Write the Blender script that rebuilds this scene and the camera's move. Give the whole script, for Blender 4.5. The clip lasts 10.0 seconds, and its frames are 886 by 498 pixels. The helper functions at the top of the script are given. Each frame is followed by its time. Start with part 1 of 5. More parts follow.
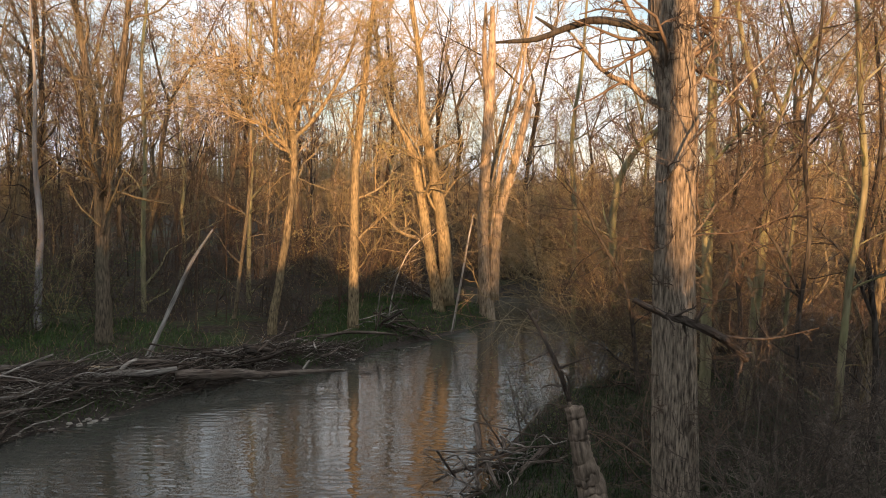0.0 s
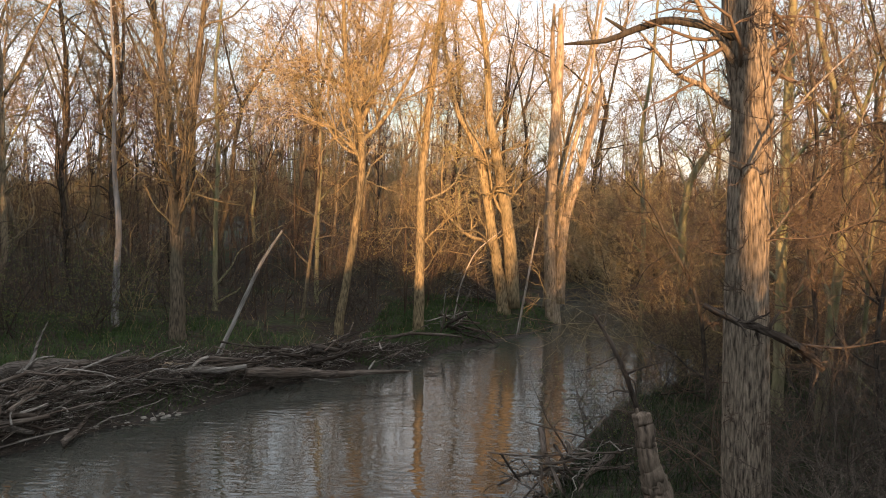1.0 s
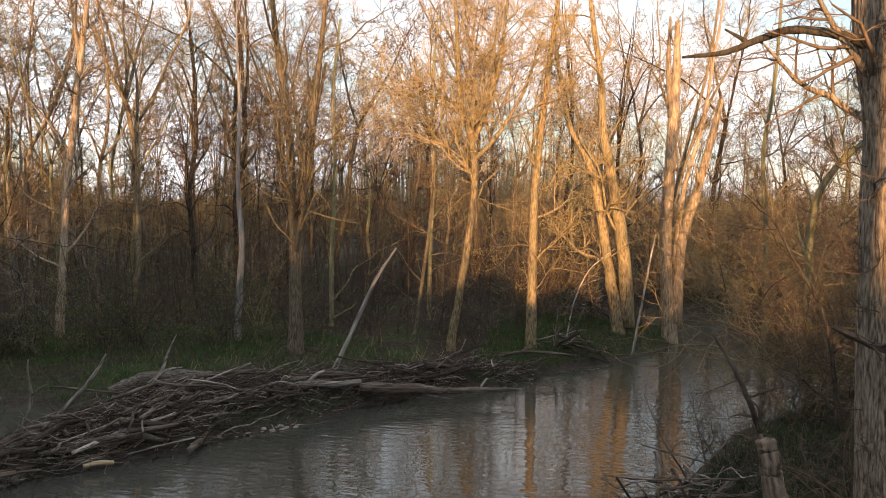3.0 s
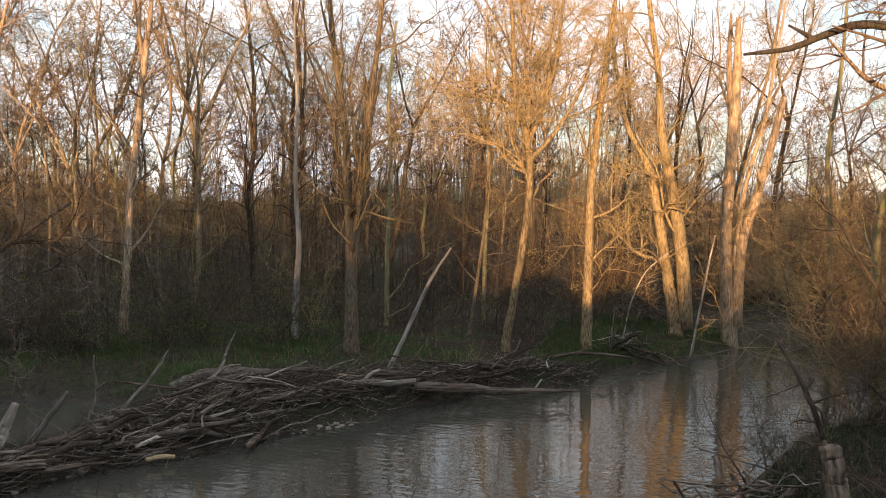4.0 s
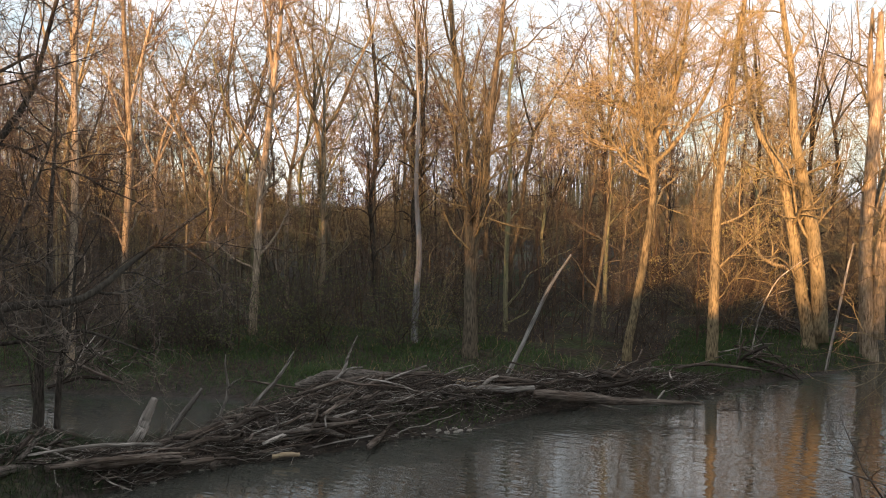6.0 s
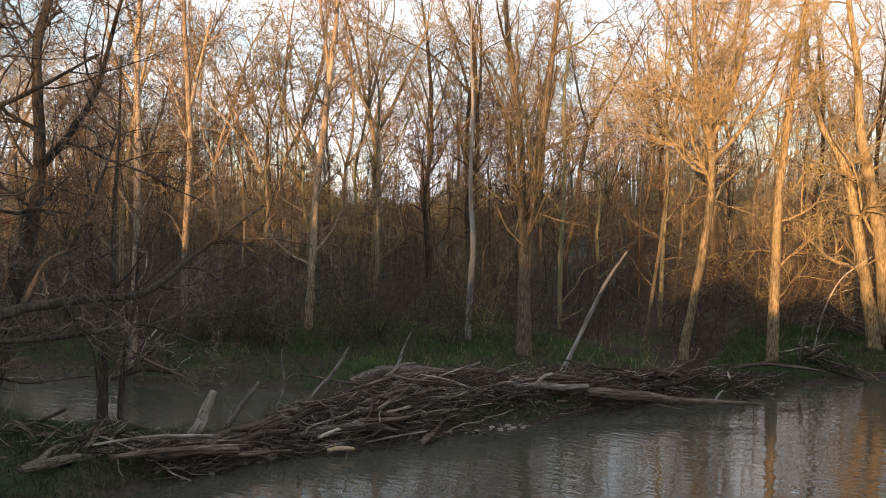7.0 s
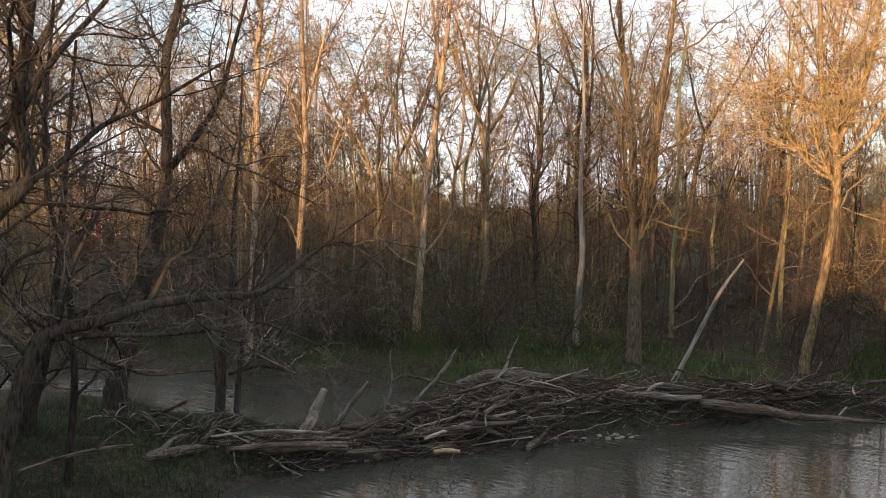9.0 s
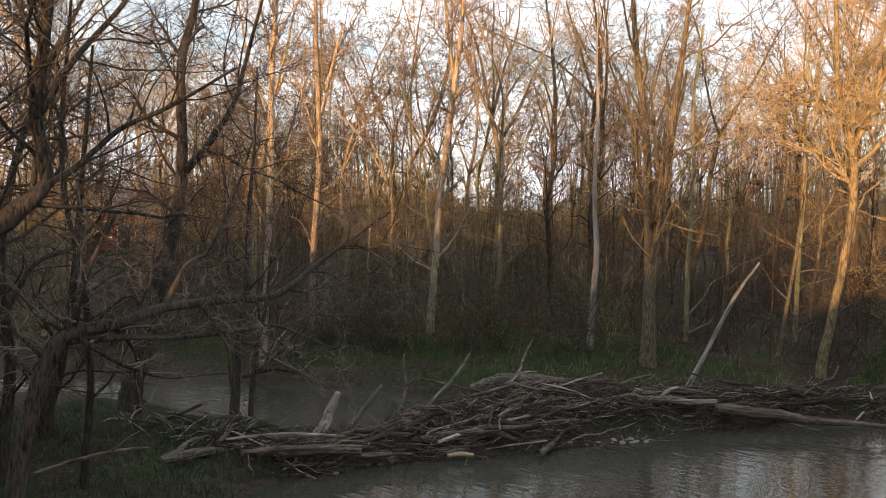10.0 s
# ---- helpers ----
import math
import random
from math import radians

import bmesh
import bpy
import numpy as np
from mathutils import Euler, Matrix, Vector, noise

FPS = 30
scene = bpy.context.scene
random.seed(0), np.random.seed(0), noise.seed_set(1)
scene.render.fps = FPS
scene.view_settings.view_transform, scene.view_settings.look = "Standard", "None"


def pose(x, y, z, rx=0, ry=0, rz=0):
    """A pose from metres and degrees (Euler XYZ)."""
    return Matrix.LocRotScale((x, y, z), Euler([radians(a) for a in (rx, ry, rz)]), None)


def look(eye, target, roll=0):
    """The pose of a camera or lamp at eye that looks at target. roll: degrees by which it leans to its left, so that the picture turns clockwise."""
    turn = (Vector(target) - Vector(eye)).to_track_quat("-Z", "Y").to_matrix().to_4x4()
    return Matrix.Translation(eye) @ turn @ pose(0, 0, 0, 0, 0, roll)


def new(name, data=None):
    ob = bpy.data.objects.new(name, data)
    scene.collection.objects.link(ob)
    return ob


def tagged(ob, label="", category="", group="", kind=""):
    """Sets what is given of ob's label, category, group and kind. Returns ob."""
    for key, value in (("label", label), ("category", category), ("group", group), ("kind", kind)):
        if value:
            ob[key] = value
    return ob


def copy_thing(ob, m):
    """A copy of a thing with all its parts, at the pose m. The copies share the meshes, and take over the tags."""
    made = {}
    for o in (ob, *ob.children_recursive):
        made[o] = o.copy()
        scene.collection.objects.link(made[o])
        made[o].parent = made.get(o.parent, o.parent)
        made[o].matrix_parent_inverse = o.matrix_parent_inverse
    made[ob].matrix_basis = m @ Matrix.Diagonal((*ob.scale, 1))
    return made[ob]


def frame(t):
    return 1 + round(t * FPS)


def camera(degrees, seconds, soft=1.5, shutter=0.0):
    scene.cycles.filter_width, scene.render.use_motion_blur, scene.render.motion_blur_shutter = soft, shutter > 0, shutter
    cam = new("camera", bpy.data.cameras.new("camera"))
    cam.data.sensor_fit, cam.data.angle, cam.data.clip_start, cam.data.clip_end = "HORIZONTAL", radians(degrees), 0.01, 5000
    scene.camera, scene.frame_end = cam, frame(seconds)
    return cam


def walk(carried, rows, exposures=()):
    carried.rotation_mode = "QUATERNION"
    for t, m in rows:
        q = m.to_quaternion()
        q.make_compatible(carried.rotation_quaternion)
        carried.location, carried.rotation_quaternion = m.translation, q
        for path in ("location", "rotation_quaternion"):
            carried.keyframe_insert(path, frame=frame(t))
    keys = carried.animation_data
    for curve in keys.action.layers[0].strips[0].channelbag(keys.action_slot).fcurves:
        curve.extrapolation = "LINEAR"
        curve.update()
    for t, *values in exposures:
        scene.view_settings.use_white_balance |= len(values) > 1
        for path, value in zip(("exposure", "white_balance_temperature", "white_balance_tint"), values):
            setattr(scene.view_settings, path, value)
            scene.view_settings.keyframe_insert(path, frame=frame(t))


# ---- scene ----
cam = camera(55.5, 10.0, soft=1.0)
PATH = [
    (0.0, (-0.000, 0.000, 4.5), 0.00, -4.60, -0.60),
    (0.5, (-0.004, -0.000, 4.5), 2.48, -4.64, -0.87),
    (1.0, (-0.008, -0.000, 4.5), 4.48, -4.49, -0.77),
    (1.5, (-0.011, -0.001, 4.5), 6.33, -4.17, -0.65),
    (2.0, (-0.014, -0.001, 4.5), 8.21, -3.80, -0.54),
    (2.5, (-0.018, -0.002, 4.5), 10.26, -3.49, -0.43),
    (4.0, (-0.027, -0.004, 4.5), 15.78, -3.40, -0.37),
    (4.5, (-0.031, -0.005, 4.5), 18.17, -3.40, -0.34),
    (5.0, (-0.035, -0.006, 4.5), 20.19, -3.40, -0.35),
    (5.5, (-0.037, -0.007, 4.5), 22.01, -3.10, -0.29),
    (7.0, (-0.046, -0.011, 4.5), 27.50, -3.28, -0.28),
    (7.5, (-0.049, -0.013, 4.5), 29.29, -3.25, -0.13),
    (8.0, (-0.052, -0.015, 4.5), 31.31, -3.32, -0.14),
    (8.5, (-0.055, -0.016, 4.5), 33.27, -3.25, -0.45),
    (9.0, (-0.057, -0.018, 4.5), 34.85, -3.07, -0.68),
    (9.5, (-0.058, -0.019, 4.5), 35.60, -2.98, -0.63),
    (10.0, (-0.058, -0.019, 4.5), 35.78, -2.85, -0.63),
]
EXPOSURE = 1.86
walk(cam, [(t, pose(*e, 90 + p, r, y)) for t, e, y, p, r in PATH], [(0.0, EXPOSURE - 0.10), (0.6, EXPOSURE), (10.0, EXPOSURE)])

# ---- sky and sun ----
SUN_HEADING, SUN_HEIGHT = 6.0, 4.0          # degrees: the light travels to the left of ahead, and how high the sun stands
_h, _e = radians(SUN_HEADING), radians(SUN_HEIGHT)
SUN_WAY = Vector((-math.sin(_h) * math.cos(_e), math.cos(_h) * math.cos(_e), -math.sin(_e)))
sun = new("sun", bpy.data.lights.new("sun", "SUN"))
sun.data.energy, sun.data.angle, sun.data.color = 3.9, radians(0.6), (1.0, 0.56, 0.245)
sun.matrix_world = look(-60 * SUN_WAY, (0, 0, 0))

world = bpy.data.worlds.new("evening_sky")
scene.world = world
world.use_nodes = True
wn, wl = world.node_tree.nodes, world.node_tree.links
wn.clear()
w_out, w_bg = wn.new("ShaderNodeOutputWorld"), wn.new("ShaderNodeBackground")
w_sky = wn.new("ShaderNodeTexSky")
w_sky.sky_type, w_sky.sun_disc = "NISHITA", False
w_sky.sun_elevation, w_sky.sun_rotation = _e, math.atan2(-SUN_WAY.x, -SUN_WAY.y)
w_sky.air_density, w_sky.dust_density, w_sky.ozone_density = 1.0, 0.1, 2.0
w_tc, w_map, w_noise = wn.new("ShaderNodeTexCoord"), wn.new("ShaderNodeMapping"), wn.new("ShaderNodeTexNoise")
w_map.inputs["Scale"].default_value = (1.0, 1.0, 3.2)
w_noise.inputs["Scale"].default_value, w_noise.inputs["Detail"].default_value = 3.0, 6.0
w_ramp, w_mix = wn.new("ShaderNodeValToRGB"), wn.new("ShaderNodeMixRGB")
w_ramp.color_ramp.elements[0].position, w_ramp.color_ramp.elements[1].position = 0.34, 0.60
w_ramp.color_ramp.elements[0].color = (0.3, 0.3, 0.3, 1)
w_mix.inputs["Color2"].default_value = (5.4, 5.6, 5.85, 1)      # thin high cloud
wl.new(w_tc.outputs["Generated"], w_map.inputs["Vector"])
wl.new(w_map.outputs["Vector"], w_noise.inputs["Vector"])
wl.new(w_noise.outputs["Fac"], w_ramp.inputs["Fac"])
wl.new(w_ramp.outputs["Color"], w_mix.inputs["Fac"])
wl.new(w_sky.outputs["Color"], w_mix.inputs["Color1"])
wl.new(w_mix.outputs["Color"], w_bg.inputs["Color"])
w_bg.inputs["Strength"].default_value = 0.078
wl.new(w_bg.outputs["Background"], w_out.inputs["Surface"])


# ---- materials ----
def shader(name, rough=0.9, spec=0.2):
    m = bpy.data.materials.new(name)
    m.use_nodes = True
    n, l = m.node_tree.nodes, m.node_tree.links
    b = n["Principled BSDF"]
    b.inputs["Roughness"].default_value, b.inputs["Specular IOR Level"].default_value = rough, spec
    return m, n, l, b


def ramp(n, stops):
    r = n.new("ShaderNodeValToRGB")
    e = r.color_ramp.elements
    while len(e) < len(stops):
        e.new(0.5)
    for k, (p, c) in enumerate(stops):
        e[k].position, e[k].color = p, (*c, 1)
    return r


def texture(n, l, kind, coords, scale, stretch=(1, 1, 1), detail=5.0):
    mp = n.new("ShaderNodeMapping")
    mp.inputs["Scale"].default_value = stretch
    l.new(coords, mp.inputs["Vector"])
    tx = n.new(kind)
    tx.inputs["Scale"].default_value = scale
    if kind == "ShaderNodeTexNoise":
        tx.inputs["Detail"].default_value = detail
    l.new(mp.outputs["Vector"], tx.inputs["Vector"])
    return tx


def bark(name, dark, light, patch, scale=14.0, stretch=0.16, relief=0.6, depth=0.02, patchy=0.5, vary=0.25, along_x=False):
    """Wood or bark: grooves along the stem, larger patches of lichen or stain, and a little change from piece to piece."""
    m, n, l, b = shader(name, 0.92, 0.15)
    tc, info = n.new("ShaderNodeTexCoord"), n.new("ShaderNodeObjectInfo")
    groove = texture(n, l, "ShaderNodeTexNoise", tc.outputs["Object"], scale, (stretch, 1, 1) if along_x else (1, 1, stretch), 8.0)
    blot = texture(n, l, "ShaderNodeTexNoise", tc.outputs["Object"], 1.7, (1, 1, 0.6), 5.0)
    r1 = ramp(n, [(0.33, dark), (0.66, light)])
    r2 = ramp(n, [(0.45, (0, 0, 0)), (0.65, (patchy, patchy, patchy))])
    mix, hsv = n.new("ShaderNodeMixRGB"), n.new("ShaderNodeHueSaturation")
    mix.inputs["Color2"].default_value = (*patch, 1)
    l.new(groove.outputs["Fac"], r1.inputs["Fac"])
    l.new(blot.outputs["Fac"], r2.inputs["Fac"])
    l.new(r2.outputs["Color"], mix.inputs["Fac"])
    l.new(r1.outputs["Color"], mix.inputs["Color1"])
    span = n.new("ShaderNodeMapRange")
    span.inputs["To Min"].default_value, span.inputs["To Max"].default_value = 1 - vary, 1 + vary
    l.new(info.outputs["Random"], span.inputs["Value"])
    l.new(span.outputs["Result"], hsv.inputs["Value"])
    l.new(mix.outputs["Color"], hsv.inputs["Color"])
    l.new(hsv.outputs["Color"], b.inputs["Base Color"])
    bump = n.new("ShaderNodeBump")
    bump.inputs["Strength"].default_value, bump.inputs["Distance"].default_value = relief, depth
    l.new(groove.outputs["Fac"], bump.inputs["Height"])
    l.new(bump.outputs["Normal"], b.inputs["Normal"])
    return m


M_FURROW = bark("furrowed_bark", (0.038, 0.030, 0.024), (0.36, 0.29, 0.22), (0.22, 0.18, 0.135), 42, 0.17, 1.0, 0.05, 0.35)
M_BARK = bark("tan_bark", (0.075, 0.058, 0.04), (0.26, 0.20, 0.135), (0.18, 0.16, 0.105), 30, 0.22, 0.9, 0.02, 0.6)
M_PALE = bark("pale_bark", (0.10, 0.075, 0.052), (0.36, 0.28, 0.20), (0.21, 0.165, 0.115), 24, 0.2, 0.7, 0.02, 0.5)
M_WHITE = bark("bleached_snag", (0.13, 0.122, 0.117), (0.34, 0.32, 0.31), (0.19, 0.175, 0.16), 14, 0.12, 0.6, 0.015, 0.4)
M_DARK = bark("dark_bark", (0.011, 0.009, 0.007), (0.068, 0.055, 0.045), (0.10, 0.092, 0.074), 34, 0.2, 1.0, 0.03, 0.35)
M_MOSS = bark("mossy_bark", (0.09, 0.08, 0.045), (0.24, 0.21, 0.13), (0.20, 0.20, 0.09), 15, 0.2, 0.7, 0.02, 0.7)
M_TWIG = bark("tan_twigs", (0.12, 0.09, 0.05), (0.30, 0.235, 0.13), (0.20, 0.15, 0.085), 9, 0.5, 0.2, 0.005, 0.6)
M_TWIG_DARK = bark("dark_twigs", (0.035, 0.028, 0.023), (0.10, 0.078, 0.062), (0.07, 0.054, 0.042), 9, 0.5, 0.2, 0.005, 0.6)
M_TWIG_RED = bark("russet_twigs", (0.06, 0.042, 0.032), (0.15, 0.105, 0.075), (0.10, 0.075, 0.052), 9, 0.5, 0.2, 0.005, 0.6)
M_TWIG_GREY = bark("grey_brown_twigs", (0.07, 0.058, 0.048), (0.20, 0.165, 0.135), (0.13, 0.105, 0.085), 9, 0.5, 0.2, 0.005, 0.6)
M_FORK = bark("brown_bark", (0.040, 0.032, 0.024), (0.17, 0.135, 0.095), (0.11, 0.095, 0.062), 30, 0.2, 1.0, 0.02, 0.5)
M_BUD = bark("yellow_buds", (0.30, 0.26, 0.10), (0.46, 0.40, 0.18), (0.36, 0.34, 0.14), 9, 1.0, 0.1, 0.005, 0.5)
M_DRIFT = bark("driftwood", (0.015, 0.011, 0.009), (0.155, 0.126, 0.104), (0.055, 0.038, 0.028), 34, 0.07, 1.0, 0.03, 0.7, 0.6, along_x=True)
M_DRIFT_PALE = bark("bleached_driftwood", (0.045, 0.038, 0.031), (0.40, 0.36, 0.32), (0.16, 0.135, 0.115), 34, 0.07, 1.0, 0.03, 0.6, 0.4, along_x=True)
M_WEATHER = bark("weathered_split_wood", (0.018, 0.015, 0.012), (0.21, 0.18, 0.155), (0.075, 0.060, 0.050), 40, 0.05, 1.0, 0.04, 0.5, 0.2, along_x=True)
M_BLEACH = bark("bleached_pole", (0.10, 0.09, 0.08), (0.48, 0.45, 0.41), (0.25, 0.225, 0.20), 20, 0.12, 0.8, 0.015, 0.5, along_x=True)
M_LICHEN = bark("lichen_yellow_bark", (0.062, 0.047, 0.029), (0.30, 0.23, 0.135), (0.19, 0.155, 0.088), 28, 0.22, 0.9, 0.02, 0.6)
M_TWIG_YELLOW = bark("yellow_twigs", (0.17, 0.125, 0.065), (0.42, 0.315, 0.17), (0.29, 0.21, 0.11), 9, 0.5, 0.2, 0.005, 0.6)
M_STUMP = bark("rotten_stump", (0.035, 0.027, 0.021), (0.19, 0.145, 0.11), (0.10, 0.08, 0.06), 20, 0.18, 1.0, 0.04, 0.6, along_x=True)
M_RAW = bark("raw_split_wood", (0.28, 0.20, 0.12), (0.52, 0.40, 0.27), (0.36, 0.26, 0.16), 22, 0.10, 0.8, 0.02, 0.5, along_x=True)


def ground_material():
    m, n, l, b = shader("leaf_litter_and_mud", 0.95, 0.15)
    tc = n.new("ShaderNodeTexCoord")
    fine = texture(n, l, "ShaderNodeTexNoise", tc.outputs["Object"], 9.0, detail=9.0)
    mid = texture(n, l, "ShaderNodeTexNoise", tc.outputs["Object"], 0.55, detail=6.0)
    leaf = texture(n, l, "ShaderNodeTexVoronoi", tc.outputs["Object"], 14.0)
    soil = ramp(n, [(0.30, (0.014, 0.010, 0.008)), (0.55, (0.044, 0.033, 0.023)), (0.75, (0.10, 0.074, 0.048))])
    green = ramp(n, [(0.35, (0.022, 0.032, 0.011)), (0.70, (0.060, 0.080, 0.026))])
    where = ramp(n, [(0.50, (0, 0, 0)), (0.62, (0.75, 0.75, 0.75))])
    mix, mix2 = n.new("ShaderNodeMixRGB"), n.new("ShaderNodeMixRGB")
    mix2.blend_type, mix2.inputs["Fac"].default_value = "MULTIPLY", 0.35
    l.new(fine.outputs["Fac"], soil.inputs["Fac"])
    l.new(fine.outputs["Fac"], green.inputs["Fac"])
    l.new(mid.outputs["Fac"], where.inputs["Fac"])
    l.new(where.outputs["Color"], mix.inputs["Fac"])
    l.new(soil.outputs["Color"], mix.inputs["Color1"])
    l.new(green.outputs["Color"], mix.inputs["Color2"])
    l.new(mix.outputs["Color"], mix2.inputs["Color1"])
    l.new(leaf.outputs["Color"], mix2.inputs["Color2"])
    mud, wet, slime = n.new("ShaderNodeMixRGB"), n.new("ShaderNodeAttribute"), ramp(n, [(0.30, (0.014, 0.011, 0.009)), (0.70, (0.050, 0.041, 0.033))])
    wet.attribute_name = "wet"
    l.new(fine.outputs["Fac"], slime.inputs["Fac"])
    l.new(wet.outputs["Fac"], mud.inputs["Fac"])
    l.new(mix2.outputs["Color"], mud.inputs["Color1"])
    l.new(slime.outputs["Color"], mud.inputs["Color2"])
    l.new(mud.outputs["Color"], b.inputs["Base Color"])
    gloss = n.new("ShaderNodeMapRange")
    gloss.inputs["To Min"].default_value, gloss.inputs["To Max"].default_value = 0.95, 0.55
    l.new(wet.outputs["Fac"], gloss.inputs["Value"])
    l.new(gloss.outputs["Result"], b.inputs["Roughness"])
    bump = n.new("ShaderNodeBump")
    bump.inputs["Strength"].default_value, bump.inputs["Distance"].default_value = 0.8, 0.06
    l.new(fine.outputs["Fac"], bump.inputs["Height"])
    l.new(bump.outputs["Normal"], b.inputs["Normal"])
    return m


def water_material():
    m, n, l, b = shader("silty_river_water", 0.015, 0.5)
    b.inputs["IOR"].default_value = 1.55
    tc = n.new("ShaderNodeTexCoord")
    silt = texture(n, l, "ShaderNodeTexNoise", tc.outputs["Object"], 0.35, (1, 0.5, 1), 5.0)
    col = ramp(n, [(0.35, (0.036, 0.037, 0.031)), (0.65, (0.054, 0.054, 0.045))])
    l.new(silt.outputs["Fac"], col.inputs["Fac"])
    l.new(col.outputs["Color"], b.inputs["Base Color"])
    swell = texture(n, l, "ShaderNodeTexNoise", tc.outputs["Object"], 0.9, (0.7, 1.5, 1), 1.0)
    ripple = texture(n, l, "ShaderNodeTexNoise", tc.outputs["Object"], 4.2, (0.42, 1.8, 1), 1.0)
    calm = texture(n, l, "ShaderNodeTexNoise", tc.outputs["Object"], 0.16, detail=2.0)
    span = n.new("ShaderNodeMapRange")
    span.inputs["From Min"].default_value, span.inputs["From Max"].default_value = 0.40, 0.65
    span.inputs["To Min"].default_value, span.inputs["To Max"].default_value = 0.12, 0.42
    l.new(calm.outputs["Fac"], span.inputs["Value"])
    b1, b2 = n.new("ShaderNodeBump"), n.new("ShaderNodeBump")
    b1.inputs["Strength"].default_value, b1.inputs["Distance"].default_value = 0.06, 0.10
    b2.inputs["Distance"].default_value = 0.045
    l.new(span.outputs["Result"], b2.inputs["Strength"])
    l.new(swell.outputs["Fac"], b1.inputs["Height"])
    l.new(ripple.outputs["Fac"], b2.inputs["Height"])
    l.new(b1.outputs["Normal"], b2.inputs["Normal"])
    l.new(b2.outputs["Normal"], b.inputs["Normal"])
    return m


def blade_material(name, low, high):
    m, n, l, b = shader(name, 0.7, 0.3)
    geo = n.new("ShaderNodeNewGeometry")
    r = ramp(n, [(0.0, low), (0.7, high), (1.0, (high[0] * 1.7, high[1] * 1.2, high[2] * 1.2))])
    l.new(geo.outputs["Random Per Island"], r.inputs["Fac"])
    l.new(r.outputs["Color"], b.inputs["Base Color"])
    return m


def plain_paint(name, colour, rough=0.6):
    m, n, l, b = shader(name, rough, 0.3)
    tc = n.new("ShaderNodeTexCoord")
    tx = texture(n, l, "ShaderNodeTexNoise", tc.outputs["Object"], 2.0)
    r = ramp(n, [(0.3, tuple(0.8 * c for c in colour)), (0.7, colour)])
    l.new(tx.outputs["Fac"], r.inputs["Fac"])
    l.new(r.outputs["Color"], b.inputs["Base Color"])
    return m


M_GROUND, M_WATER = ground_material(), water_material()
# shade is put into this grass colour, for the near banks
M_GRASS_SHADED = blade_material("shaded_grass", (0.007, 0.015, 0.005), (0.022, 0.044, 0.011))
# the same grass with its colour brightened as if sunlit, for the far side
M_GRASS_LIT = blade_material("lit_grass", (0.014, 0.034, 0.008), (0.046, 0.09, 0.02))
M_LEAF = blade_material("young_leaves", (0.06, 0.08, 0.02), (0.13, 0.155, 0.045))
M_STRAW = blade_material("dry_grass", (0.09, 0.07, 0.035), (0.26, 0.21, 0.11))

# ---- mesh helpers ----
rng = np.random.default_rng(7)


class Geo:
    """Gathers rings, cones and blades into one mesh."""

    def __init__(self):
        self.v, self.q, self.t, self.count = [], [], [], 0

    def add(self, verts, quads=None, tris=None):
        if quads is not None and len(quads):
            self.q.append(np.asarray(quads) + self.count)
        if tris is not None and len(tris):
            self.t.append(np.asarray(tris) + self.count)
        self.v.append(np.asarray(verts, float).reshape(-1, 3))
        self.count += len(self.v[-1])

    def mesh(self, name, material, smooth=True):
        me = bpy.data.meshes.new(name)
        v = np.concatenate(self.v)
        q = np.concatenate(self.q) if self.q else np.zeros((0, 4), int)
        t = np.concatenate(self.t) if self.t else np.zeros((0, 3), int)
        me.vertices.add(len(v))
        me.vertices.foreach_set("co", v.astype(np.float32).ravel())
        loops = np.concatenate([q.ravel(), t.ravel()]).astype(np.int32)
        me.loops.add(len(loops))
        me.loops.foreach_set("vertex_index", loops)
        me.polygons.add(len(q) + len(t))
        starts = np.concatenate([np.arange(len(q)) * 4, len(q) * 4 + np.arange(len(t)) * 3]).astype(np.int32)
        me.polygons.foreach_set("loop_start", starts)
        me.polygons.foreach_set("use_smooth", np.full(len(q) + len(t), smooth))
        me.update(calc_edges=True)
        me.materials.append(material)
        return me


def unit(a):
    return a / np.maximum(np.linalg.norm(a, axis=-1, keepdims=True), 1e-9)


